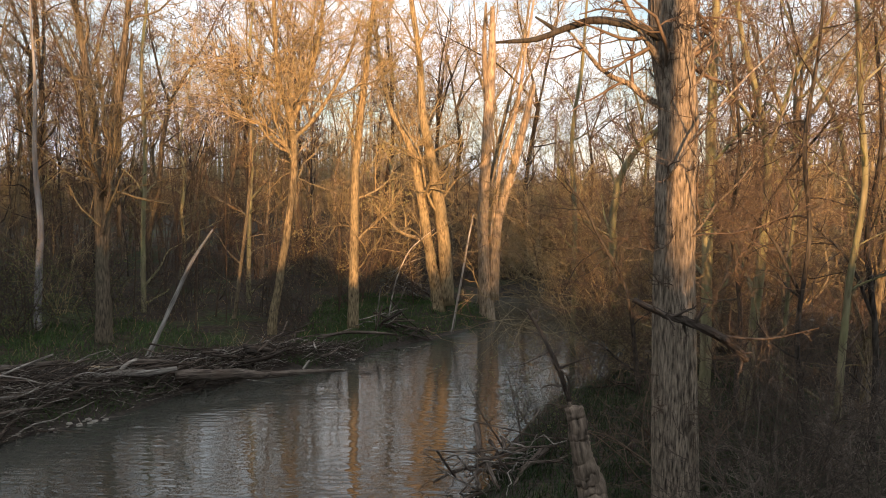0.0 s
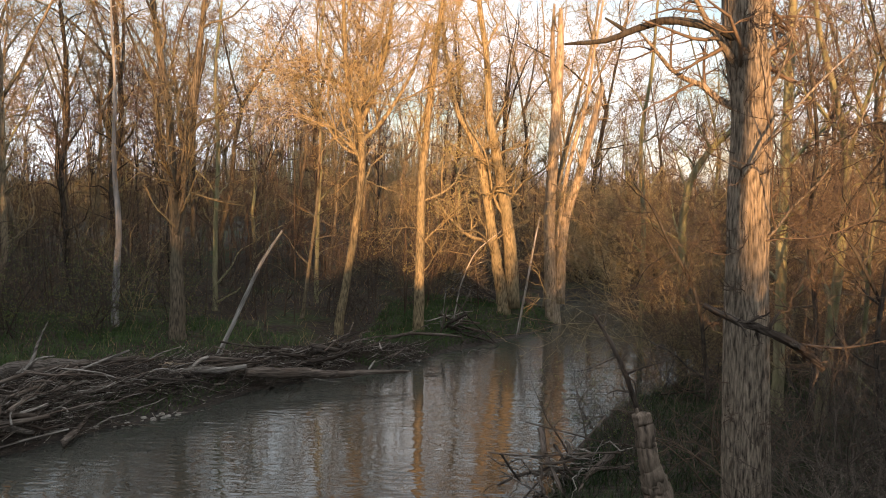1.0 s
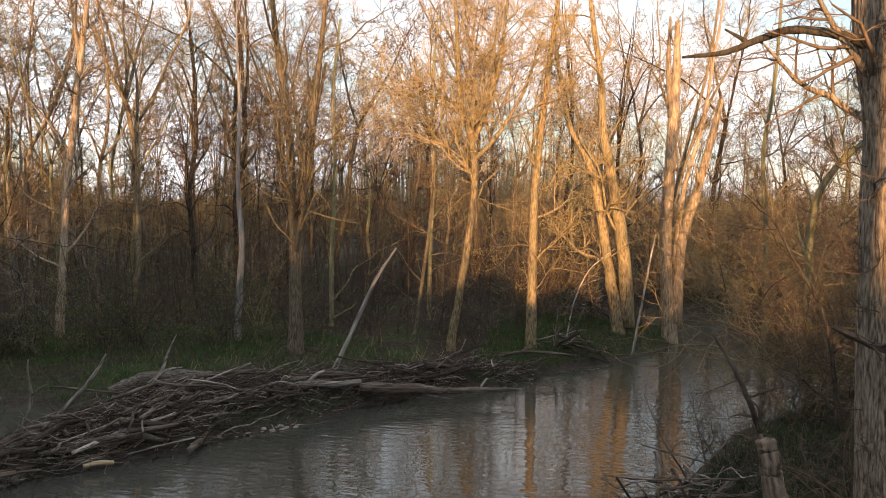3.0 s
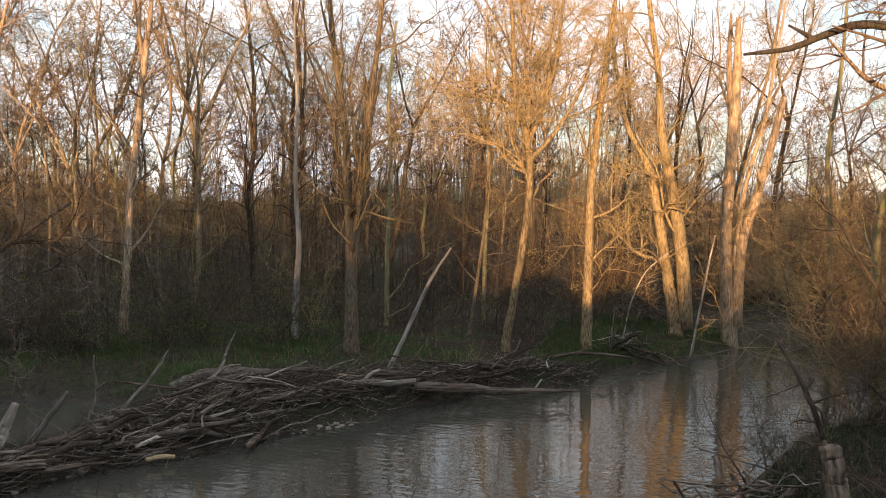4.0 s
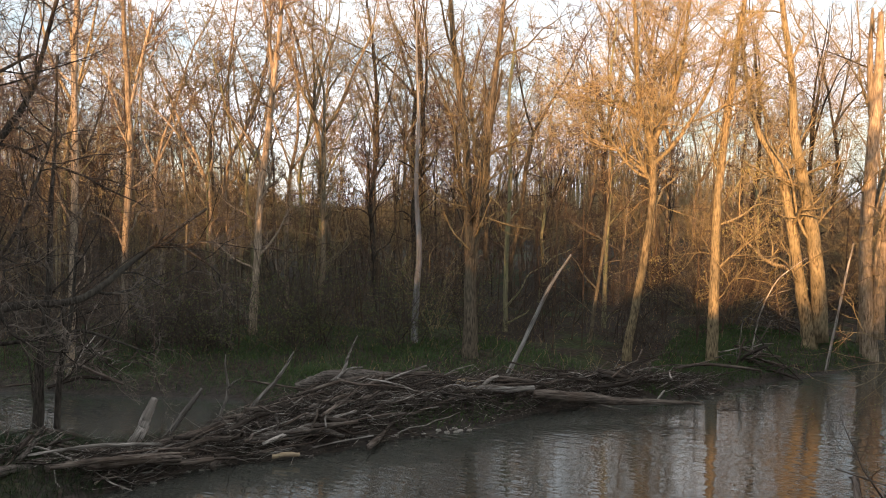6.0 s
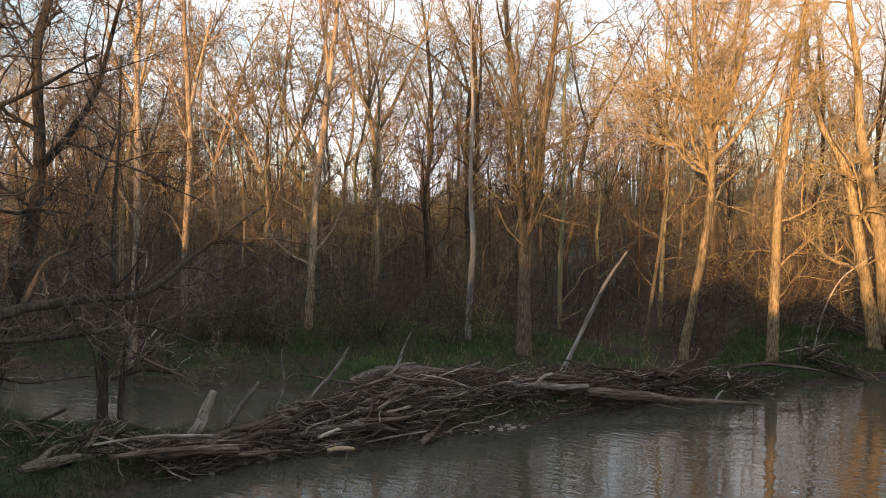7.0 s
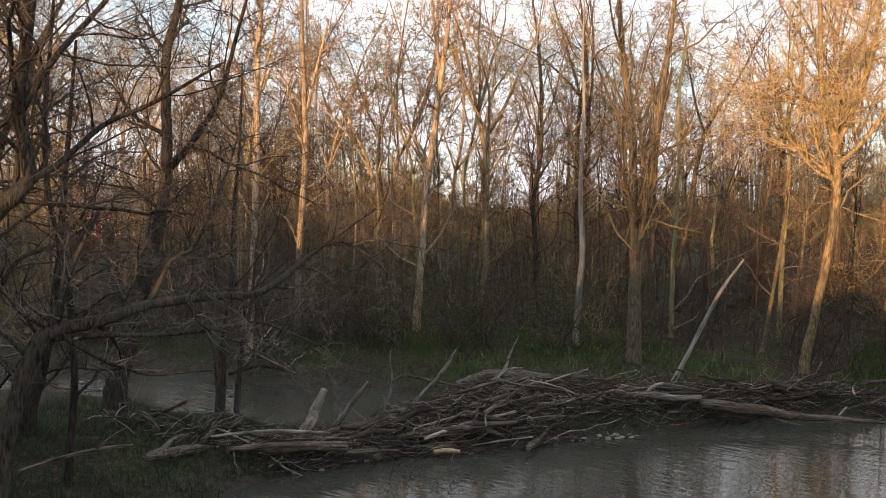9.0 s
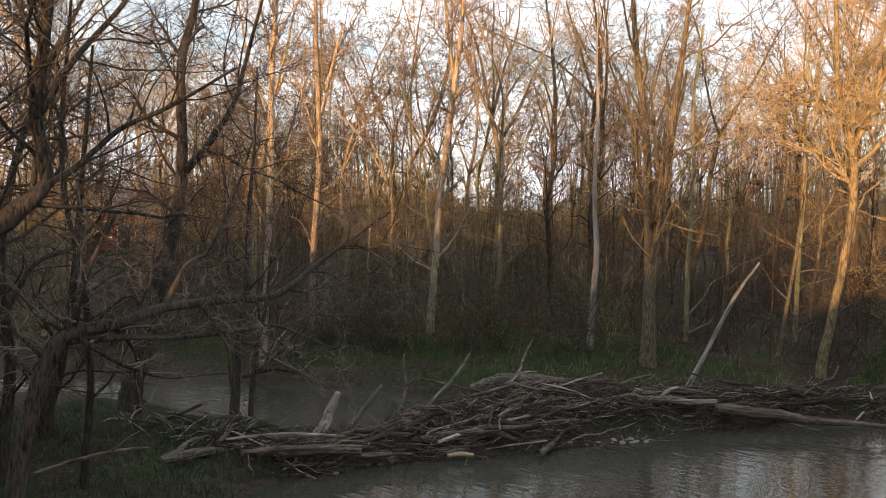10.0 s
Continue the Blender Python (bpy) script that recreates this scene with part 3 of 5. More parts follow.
HEROES = [
    ("big", "large old tree with deeply furrowed grey bark",
     [[(2.93, 10.19, 0.47, 0.245), (2.87, 10.20, 2.60, 0.232), (2.82, 10.22, 4.33, 0.226), (2.82, 10.22, 5.35, 0.220), (2.70, 10.25, 6.29, 0.226), (2.64, 10.27, 7.08, 0.202), (2.50, 10.30, 8.65, 0.153)],
      [(2.73, 10.24, 0.45, 0.080), (2.67, 10.26, 2.87, 0.073), (2.67, 10.26, 4.33, 0.061), (2.69, 10.25, 5.35, 0.049), (2.88, 10.20, 6.41, 0.092), (3.00, 10.17, 7.45, 0.080)]]),
    ("broken", "tall pale dead tree with two broken-off bare trunks",
     [[(1.48, 27.16, 0.41, 0.225), (1.31, 27.17, 3.08, 0.173), (1.40, 27.16, 5.80, 0.173), (1.51, 27.16, 8.30, 0.130), (1.51, 27.16, 10.02, 0.069)],
      [(1.66, 27.15, 0.69, 0.191), (1.77, 27.14, 3.08, 0.147), (2.19, 27.11, 4.72, 0.130), (2.64, 27.07, 6.61, 0.113), (2.85, 27.05, 7.59, 0.078)],
      [(1.56, 27.16, 2.53, 0.078), (1.83, 27.14, 4.90, 0.069), (2.33, 27.10, 6.88, 0.061), (2.57, 27.08, 8.65, 0.043), (2.80, 27.06, 10.22, 0.035), (2.95, 27.04, 11.96, 0.026)],
      [(1.38, 27.16, 7.05, 0.104), (1.27, 27.17, 8.65, 0.078), (1.30, 27.17, 10.16, 0.035)]]),
    ("dbl", "twin-trunked tree with smooth tan bark standing on the grassy bank",
     [[(-0.10, 26.40, 0.51, 0.207), (-0.37, 26.40, 2.21, 0.166), (-0.74, 26.39, 4.34, 0.138), (-1.10, 26.38, 5.73, 0.111), (-1.67, 26.35, 6.77, 0.083), (-1.99, 26.32, 8.31, 0.062), (-2.20, 26.31, 10.01, 0.048)],
      [(0.18, 26.40, 0.60, 0.235), (0.06, 26.40, 2.57, 0.200), (-0.25, 26.40, 4.52, 0.173), (-0.65, 26.39, 6.61, 0.124), (-0.77, 26.39, 8.34, 0.097), (-1.03, 26.38, 10.04, 0.076), (-1.27, 26.37, 12.40, 0.048)]]),
    ("mid", "straight slender tree with pale catkin buds behind the driftwood",
     [[(-2.45, 23.07, 0.44, 0.152), (-2.42, 23.07, 2.79, 0.128), (-2.38, 23.08, 4.80, 0.109), (-2.21, 23.09, 6.63, 0.097), (-2.01, 23.11, 8.45, 0.079), (-1.82, 23.13, 9.94, 0.061), (-1.65, 23.14, 12.30, 0.036)]]),
    ("org", "leaning tree with a wide golden crown of forking limbs",
     [[(-4.46, 21.95, 0.31, 0.117), (-4.28, 21.99, 1.81, 0.106), (-4.01, 22.04, 3.59, 0.100), (-3.89, 22.06, 4.92, 0.094), (-3.97, 22.04, 6.08, 0.088), (-4.28, 21.99, 7.23, 0.064), (-4.38, 21.97, 9.08, 0.053), (-4.56, 21.93, 11.31, 0.035)],
      [(-3.98, 22.04, 5.94, 0.076), (-3.60, 22.11, 6.74, 0.064), (-3.28, 22.16, 7.98, 0.053), (-3.10, 22.18, 9.42, 0.041), (-2.88, 22.21, 11.42, 0.023)],
      [(-3.95, 22.05, 5.50, 0.059), (-3.32, 22.15, 6.17, 0.053), (-2.59, 22.25, 7.42, 0.041), (-2.16, 22.30, 8.88, 0.029)],
      [(-4.17, 22.01, 6.94, 0.047), (-4.80, 21.88, 7.18, 0.041), (-5.55, 21.70, 7.21, 0.029), (-6.15, 21.54, 7.27, 0.018)]]),
    ("fork", "forked tree with two dark upright trunks from one base",
     [[(-8.10, 20.01, 0.39, 0.190), (-8.10, 20.01, 1.73, 0.170), (-8.12, 20.02, 2.95, 0.142), (-8.17, 20.00, 4.03, 0.113), (-8.24, 19.97, 6.02, 0.096), (-8.45, 19.88, 7.82, 0.079), (-8.56, 19.83, 8.84, 0.068), (-8.73, 19.76, 11.09, 0.040)],
      [(-8.08, 20.03, 2.68, 0.113), (-7.96, 20.08, 4.03, 0.107), (-7.76, 20.16, 6.04, 0.090), (-7.54, 20.24, 7.90, 0.073), (-7.43, 20.28, 8.95, 0.062), (-7.21, 20.36, 11.31, 0.034)],
      [(-7.74, 20.16, 3.08, 0.057), (-7.73, 20.17, 4.70, 0.051), (-7.66, 20.20, 6.31, 0.045), (-7.39, 20.30, 7.91, 0.034)]]),
    ("white", "bare white dead snag with a snapped foot in the wood",
     [[(-10.46, 21.60, 1.35, 0.094), (-10.40, 21.63, 2.23, 0.094), (-10.35, 21.66, 3.25, 0.082), (-10.43, 21.62, 4.98, 0.062), (-10.38, 21.63, 6.84, 0.042), (-10.44, 21.62, 8.94, 0.026), (-10.40, 21.62, 11.01, 0.012)]]),
    ("pk", "tall slim tree with reddish bark lit from the side",
     [[(-15.25, 20.46, 0.37, 0.120), (-15.16, 20.53, 2.52, 0.107), (-15.04, 20.61, 4.83, 0.100), (-14.85, 20.75, 6.63, 0.093), (-14.70, 20.85, 8.26, 0.080), (-14.53, 20.97, 10.20, 0.060), (-14.46, 21.02, 12.76, 0.040)],
      [(-14.73, 20.84, 8.09, 0.060), (-14.82, 20.77, 9.22, 0.053), (-14.96, 20.67, 10.49, 0.040), (-15.10, 20.57, 12.38, 0.027)]]),
    ("pk", "tall slim tree with pinkish sunlit bark",
     [[(-18.68, 18.83, 0.73, 0.104), (-18.62, 18.88, 3.34, 0.097), (-18.50, 19.00, 5.77, 0.097), (-18.53, 18.97, 7.84, 0.076), (-18.59, 18.91, 10.05, 0.062), (-18.62, 18.88, 12.54, 0.042)],
      [(-18.50, 19.00, 7.21, 0.055), (-18.28, 19.21, 8.50, 0.049), (-17.99, 19.48, 10.13, 0.035)]]),
    ("pk", "slim pale-barked tree standing beside the back channel",
     [[(-16.73, 15.09, 0.24, 0.100), (-16.65, 15.18, 3.22, 0.088), (-16.59, 15.24, 6.17, 0.082), (-16.59, 15.25, 7.92, 0.077), (-16.51, 15.33, 9.81, 0.065), (-16.45, 15.39, 12.11, 0.035)]]),
    ("near", "dark tree with pale peeling bark beside the water",
     [[(-14.69, 9.76, -0.08, 0.213), (-14.53, 9.99, 1.60, 0.152), (-14.35, 10.25, 2.94, 0.132), (-14.19, 10.47, 4.07, 0.127), (-14.11, 10.58, 5.19, 0.112), (-14.11, 10.57, 6.53, 0.096), (-14.10, 10.59, 7.42, 0.086), (-13.94, 10.80, 8.54, 0.071), (-13.82, 10.96, 10.32, 0.046)],
      [(-14.10, 10.60, 5.08, 0.071), (-13.79, 10.99, 5.71, 0.066), (-13.47, 11.37, 6.58, 0.051), (-13.29, 11.58, 7.61, 0.041), (-13.07, 11.83, 8.86, 0.030)]]),
    ("lean", "dark leaning tree whose main limb hangs out over the bank",
     [[(-9.87, 4.95, 0.89, 0.112), (-9.79, 5.11, 1.82, 0.104), (-9.66, 5.35, 2.74, 0.098), (-9.52, 5.59, 2.95, 0.086), (-9.27, 5.99, 3.03, 0.074), (-8.97, 6.43, 3.21, 0.064), (-8.51, 7.02, 3.29, 0.052), (-8.09, 7.49, 3.35, 0.044), (-7.61, 7.98, 3.88, 0.029), (-7.04, 8.48, 4.43, 0.016)],
      [(-9.65, 5.37, 2.61, 0.095), (-9.54, 5.56, 3.14, 0.044), (-9.44, 5.73, 3.75, 0.032), (-9.28, 5.97, 4.37, 0.022)],
      [(-9.59, 5.48, 2.84, 0.051), (-9.24, 6.04, 2.85, 0.035), (-8.86, 6.58, 2.83, 0.029), (-8.33, 7.23, 2.90, 0.022), (-8.11, 7.48, 2.95, 0.019), (-7.74, 7.86, 2.74, 0.013), (-7.53, 8.06, 2.60, 0.006)],
      [(-7.74, 7.85, 3.73, 0.022), (-7.53, 8.05, 3.95, 0.019), (-7.32, 8.25, 3.97, 0.016), (-7.03, 8.49, 3.73, 0.013), (-6.88, 8.61, 3.53, 0.006)],
      [(-8.97, 6.43, 3.21, 0.038), (-8.81, 6.64, 3.74, 0.029), (-8.63, 6.87, 3.95, 0.022), (-8.42, 7.13, 4.73, 0.016), (-8.28, 7.28, 5.38, 0.010)]]),
    ("near", "dark many-limbed tree close to the bank",
     [[(-9.16, 4.12, 1.29, 0.105), (-9.15, 4.14, 2.84, 0.098), (-9.10, 4.25, 3.96, 0.095), (-8.99, 4.49, 4.31, 0.115), (-8.86, 4.73, 4.55, 0.087), (-8.80, 4.84, 4.80, 0.069), (-8.85, 4.75, 5.45, 0.069), (-8.81, 4.82, 6.05, 0.061), (-8.77, 4.88, 6.66, 0.052), (-8.71, 5.00, 7.62, 0.035)],
      [(-8.83, 4.78, 4.67, 0.046), (-8.67, 5.07, 4.86, 0.035), (-8.42, 5.46, 5.31, 0.029), (-8.12, 5.90, 5.59, 0.023), (-7.66, 6.48, 6.07, 0.014)],
      [(-8.84, 4.77, 5.39, 0.040), (-8.69, 5.03, 5.95, 0.035), (-8.48, 5.37, 6.47, 0.029), (-8.25, 5.71, 7.00, 0.023)],
      [(-9.10, 4.25, 3.90, 0.069), (-9.14, 4.17, 4.83, 0.063), (-9.07, 4.32, 5.89, 0.058), (-9.02, 4.43, 6.94, 0.046)]]),
    ("near", "slender dark sapling rooted in the driftwood",
     [[(-13.03, 10.97, -0.17, 0.098), (-12.98, 11.03, 1.63, 0.078), (-12.87, 11.15, 2.98, 0.059), (-12.84, 11.19, 4.31, 0.044), (-12.77, 11.27, 5.75, 0.029), (-12.73, 11.31, 7.18, 0.020)],
      [(-12.83, 11.20, -0.02, 0.064), (-12.76, 11.28, 1.40, 0.054), (-12.62, 11.43, 2.52, 0.039), (-12.55, 11.51, 3.76, 0.025)]]),
    ("near", "thin dark tree on the grassy point",
     [[(-13.64, 7.45, 0.40, 0.116), (-13.53, 7.65, 1.73, 0.089), (-13.42, 7.83, 2.97, 0.063), (-13.36, 7.93, 4.31, 0.049), (-13.31, 8.02, 5.55, 0.036), (-13.24, 8.14, 7.16, 0.022)]]),
    ("thin", "slender tree with moss-green sunlit bark among brush",
     [[(5.00, 13.61, 1.61, 0.083), (5.15, 13.56, 3.11, 0.076), (5.21, 13.53, 4.29, 0.068), (5.17, 13.55, 5.19, 0.061), (4.96, 13.63, 6.09, 0.053), (4.72, 13.71, 7.08, 0.038), (4.61, 13.75, 8.15, 0.030)],
      [(5.18, 13.54, 4.92, 0.046), (5.40, 13.46, 5.81, 0.038), (5.64, 13.36, 6.51, 0.030), (6.02, 13.19, 7.17, 0.023)]]),
    ("thin", "upright tree with a greenish trunk behind the large tree",
     [[(4.71, 14.77, 1.56, 0.097), (4.67, 14.78, 3.37, 0.089), (4.66, 14.78, 5.73, 0.081), (4.67, 14.78, 7.66, 0.069), (4.67, 14.78, 9.54, 0.041)]]),
    ("thin", "curved sunlit tree leaning over the far brush",
     [[(4.07, 19.58, 1.38, 0.105), (3.97, 19.60, 3.24, 0.089), (4.00, 19.60, 4.03, 0.084), (4.13, 19.57, 4.69, 0.079), (4.49, 19.49, 5.31, 0.068), (4.99, 19.37, 5.83, 0.058), (5.65, 19.19, 6.73, 0.047), (6.41, 18.94, 7.82, 0.031)]]),
    ("thin", "slender dark tree in dense brush",
     [[(5.61, 11.73, 1.37, 0.054), (5.68, 11.69, 2.99, 0.048), (5.81, 11.63, 4.49, 0.044), (5.72, 11.67, 5.65, 0.041), (5.63, 11.72, 7.03, 0.037), (5.52, 11.77, 8.39, 0.024)]]),
    ("tangle", "thin dark tree with tangled twigs on the brushy bank",
     [[(5.29, 11.87, 1.00, 0.041), (5.11, 11.96, 2.30, 0.037), (5.20, 11.91, 3.76, 0.034), (5.10, 11.96, 5.12, 0.031), (5.22, 11.91, 6.44, 0.024), (5.24, 11.90, 7.52, 0.017)],
      [(5.12, 11.95, 2.95, 0.027), (4.78, 12.09, 3.67, 0.020), (4.48, 12.20, 4.07, 0.014)]]),
    ("tangle", "thin dark tree with tangled twigs on the brushy bank",
     [[(4.69, 13.19, 0.96, 0.040), (4.72, 13.18, 2.42, 0.037), (4.56, 13.24, 3.85, 0.033), (4.62, 13.21, 5.17, 0.029), (4.41, 13.29, 6.83, 0.022)],
      [(4.68, 13.20, 2.78, 0.026), (4.90, 13.11, 3.86, 0.022), (5.33, 12.95, 4.74, 0.018), (5.87, 12.71, 5.58, 0.015)]]),
    ("tangle", "thin dark tree with tangled twigs on the brushy bank",
     [[(6.27, 11.96, 0.98, 0.049), (6.25, 11.97, 2.31, 0.042), (6.09, 12.05, 3.77, 0.039), (6.20, 11.99, 5.13, 0.032), (6.06, 12.06, 6.79, 0.025)],
      [(6.20, 11.99, 2.63, 0.028), (5.88, 12.15, 3.43, 0.021), (5.45, 12.35, 3.90, 0.014)]]),
    ("thin", "slender bare tree over the far brush",
     [[(3.74, 23.71, 1.04, 0.075), (3.74, 23.71, 3.29, 0.069), (3.59, 23.73, 5.66, 0.057), (3.82, 23.69, 7.68, 0.044), (3.93, 23.68, 9.83, 0.031)]]),
    ("tangle", "young bare tree leaning from the brushy bank",
     [[(3.82, 16.05, 1.07, 0.043), (3.57, 16.11, 2.38, 0.039), (3.02, 16.22, 3.46, 0.030), (2.69, 16.28, 4.11, 0.022), (2.36, 16.33, 4.54, 0.013)]]),
    ("thin", "slim bare tree with grey bark in the wood",
     [[(-8.74, 24.49, 0.46, 0.075), (-8.72, 24.49, 3.11, 0.068), (-8.63, 24.53, 5.41, 0.061), (-8.69, 24.50, 7.66, 0.048), (-8.48, 24.58, 9.90, 0.034)]]),
    ("thin", "slim bare tree with grey bark in the wood",
     [[(-6.08, 26.31, 0.55, 0.071), (-6.03, 26.32, 3.40, 0.064), (-5.94, 26.34, 5.68, 0.049), (-6.03, 26.32, 7.93, 0.042), (-5.84, 26.36, 10.33, 0.028)]]),
    ("near", "dark slim tree with many fine twigs on the point",
     [[(-11.20, 6.69, 0.93, 0.060), (-11.15, 6.76, 1.91, 0.053), (-11.18, 6.71, 3.21, 0.045), (-11.29, 6.53, 4.34, 0.038), (-11.33, 6.46, 5.44, 0.034), (-11.28, 6.55, 6.70, 0.026), (-11.24, 6.62, 7.80, 0.019)]]),
    ("fan", "slender bare tree fanning out behind the dead tree",
     [[(1.30, 28.97, 0.43, 0.083), (1.45, 28.96, 3.37, 0.068), (1.98, 28.93, 6.27, 0.061), (2.59, 28.88, 8.74, 0.046), (2.89, 28.86, 10.98, 0.038), (3.12, 28.83, 13.37, 0.023)],
      [(1.52, 28.96, 3.96, 0.053), (2.30, 28.91, 6.84, 0.046), (3.30, 28.81, 8.92, 0.038), (4.02, 28.72, 10.59, 0.023)]]),
    ("near", "dark crooked tree at the edge of the back channel",
     [[(-12.42, 6.11, 0.67, 0.096), (-12.36, 6.23, 2.17, 0.080), (-12.42, 6.13, 3.34, 0.068), (-12.35, 6.25, 4.73, 0.056), (-12.19, 6.56, 5.98, 0.040), (-11.97, 6.95, 7.00, 0.028)],
      [(-12.39, 6.17, 2.84, 0.048), (-12.21, 6.52, 3.57, 0.036), (-11.95, 6.99, 3.82, 0.028), (-11.65, 7.46, 4.16, 0.016)]]),
]
# two trees rooted outside the view, added so their crowns shade the near point
HEROES += [
    ("near", "dark spreading tree left of view, added to shade the point",
     [[(-13.6, 4.6, 0.6, 0.15), (-13.5, 4.7, 2.6, 0.13), (-13.2, 4.9, 4.8, 0.11), (-13.0, 5.2, 7.0, 0.09), (-12.8, 5.4, 10.5, 0.04)], [(-13.3, 4.8, 4.2, 0.08), (-12.6, 5.6, 6.2, 0.06), (-11.9, 6.4, 8.6, 0.03)]]),
    ("near", "dark leaning tree left of view, added to shade the point",
     [[(-11.4, 2.6, 0.7, 0.14), (-11.3, 2.8, 2.8, 0.12), (-11.0, 3.2, 5.0, 0.10), (-10.6, 3.9, 7.4, 0.07), (-10.2, 4.6, 10.0, 0.03)]]),
]
STYLE = {
    "big": dict(wood=M_FURROW, twig=M_TWIG_RED, limbs=8, start=0.60, reach=2.6, trunk_sides=72, steps=22, furrow=0.42, fine=0.0034, sprouts=(58, 1.2, 8.2)),
    "broken": dict(wood=M_PALE, twig=M_TWIG, limbs=3, start=0.55, reach=1.6, trunk_sides=26, steps=10, furrow=0.20, counts=(5, 5, 3)),
    "dbl": dict(wood=M_LICHEN, twig=M_TWIG, limbs=13, start=0.35, reach=3.4, lift=0.10),
    "mid": dict(wood=M_LICHEN, twig=M_TWIG_YELLOW, limbs=20, start=0.30, reach=2.5, buds=2600, lift=0.02, thick=0.35, counts=(7, 6, 4)),
    "org": dict(wood=M_LICHEN, twig=M_TWIG_YELLOW, limbs=17, start=0.48, reach=3.7, buds=2600, counts=(9, 7, 4), thick=0.6),
    "fork": dict(wood=M_FORK, twig=M_TWIG, limbs=11, start=0.45, reach=3.0, spread=(22, 48), lift=0.22),
    "white": dict(wood=M_WHITE, twig=M_TWIG, limbs=5, start=0.6, reach=1.2, counts=(5, 4, 3)),
    "pk": dict(wood=M_PALE, twig=M_TWIG_RED, limbs=15, start=0.35, reach=2.7),
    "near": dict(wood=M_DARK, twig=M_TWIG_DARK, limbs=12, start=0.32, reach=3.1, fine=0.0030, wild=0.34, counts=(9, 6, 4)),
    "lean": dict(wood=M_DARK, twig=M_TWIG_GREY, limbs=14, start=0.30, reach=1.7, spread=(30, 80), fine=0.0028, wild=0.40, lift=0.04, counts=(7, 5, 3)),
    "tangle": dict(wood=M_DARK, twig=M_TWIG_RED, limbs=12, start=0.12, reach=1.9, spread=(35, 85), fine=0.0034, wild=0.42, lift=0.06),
    "fan": dict(wood=M_BARK, twig=M_TWIG, limbs=14, start=0.35, reach=2.8, spread=(16, 40), lift=0.2),
    "thin": dict(wood=M_MOSS, twig=M_TWIG_RED, limbs=11, start=0.28, reach=2.3, fine=0.005),
}
for number, (style, label, stems) in enumerate(HEROES):
    made = tree(label, stems, 100 + number, **STYLE[style])
    if style == "big":
        bough = Geo()
        o = made.location
        for line in ([(2.62, 10.16, 6.22, 0.085), (2.42, 10.08, 6.29, 0.060), (2.06, 9.99, 6.36, 0.050), (1.72, 9.95, 6.38, 0.045), (1.39, 9.92, 6.28, 0.040), (1.07, 9.94, 6.16, 0.034), (0.60, 9.98, 6.12, 0.016)],
                     [(1.30, 9.92, 6.25, 0.030), (1.18, 9.93, 6.33, 0.022), (1.05, 9.94, 6.41, 0.012)]):
            row = spline(line, 4)
            sweep(bough, row[:, :3] - np.array(o), row[:, 3], 8, True, 0.2, 5)
        part("bough", bough, M_DARK, made, "bare dark dead bough")

# ---- the wood around ----
def woodland_tree(seed, tall, r, limbs, counts, wood, twig, label, sides=6, fine=0.0075):
    """A bare tree of the wood: a stem that parts into leaders, limbs on them, and a crown of twigs."""
    g = np.random.default_rng(seed)
    lean = g.normal(scale=0.05, size=2)
    fork = g.uniform(0.34, 0.58)
    stem, p = [(0, 0, -0.3, r * 1.4)], np.zeros(2)
    for h in np.linspace(0.02, fork, 5):
        p = p + lean * tall * fork / 5 + g.normal(size=2) * 0.010 * tall
        stem.append((*p, h * tall, r * (1 - 0.62 * h)))
    stems = [stem]
    turn = g.uniform(0, 2 * np.pi)
    heads = 2 + seed % 3
    for k in range(heads):
        a, tilt = turn + 2 * np.pi * k / heads + g.normal() * 0.4, radians(g.uniform(7, 30))
        way = np.array([[math.cos(a) * math.sin(tilt), math.sin(a) * math.sin(tilt), math.cos(tilt)]])
        run = wander(np.array([[*p, fork * tall - 0.05]]), way, np.array([(1 - fork) * tall * g.uniform(0.75, 1.05)]), 8, g, 0.03, 0.17)[0]
        rr = r * (1 - 0.62 * fork) * (0.8 if k == 0 else g.uniform(0.45, 0.7))
        stems.append([(*q, rr * (1 - 0.88 * j / 7) + 0.004) for j, q in enumerate(run)])
    top = tagged(new("tree"), label, "tree", "trees of the wood")
    geo, bearing = grow(stems, g, limbs, 0.30, tall * 0.18, (30, 70), sides, 4, 2, lift=0.09)
    part("trunk", geo, wood, top)
    crown, _ = crown_of(bearing, g, counts, fine)
    part("crown", crown, twig, top)
    return top


SORTS = [(14, 0.115, M_BARK, M_TWIG, "tall bare woodland tree with tan bark"), (12.5, 0.08, M_MOSS, M_TWIG, "slim bare woodland tree with mossy bark"),
         (11.5, 0.06, M_BARK, M_TWIG_RED, "thin bare woodland tree with russet twigs"), (15, 0.13, M_DARK, M_TWIG, "stout bare woodland tree with dark bark"),
         (10, 0.048, M_MOSS, M_TWIG_RED, "young bare tree with fine russet twigs"), (13.5, 0.085, M_PALE, M_TWIG, "tall bare tree with pale bark"),
         (8, 0.042, M_DARK, M_TWIG_RED, "thin bare sapling with dark stem"), (13, 0.10, M_FORK, M_TWIG_RED, "bare woodland tree with brown bark and russet crown"),
         (11, 0.055, M_BARK, M_TWIG, "slender bare tree with a narrow crown"), (14, 0.095, M_LICHEN, M_TWIG, "tall bare tree with yellowish bark")]
KINDS = [woodland_tree(500 + k, tall, r, 11, (6, 5, 3), wood, twig, label) for k, (tall, r, wood, twig, label) in enumerate(SORTS)]
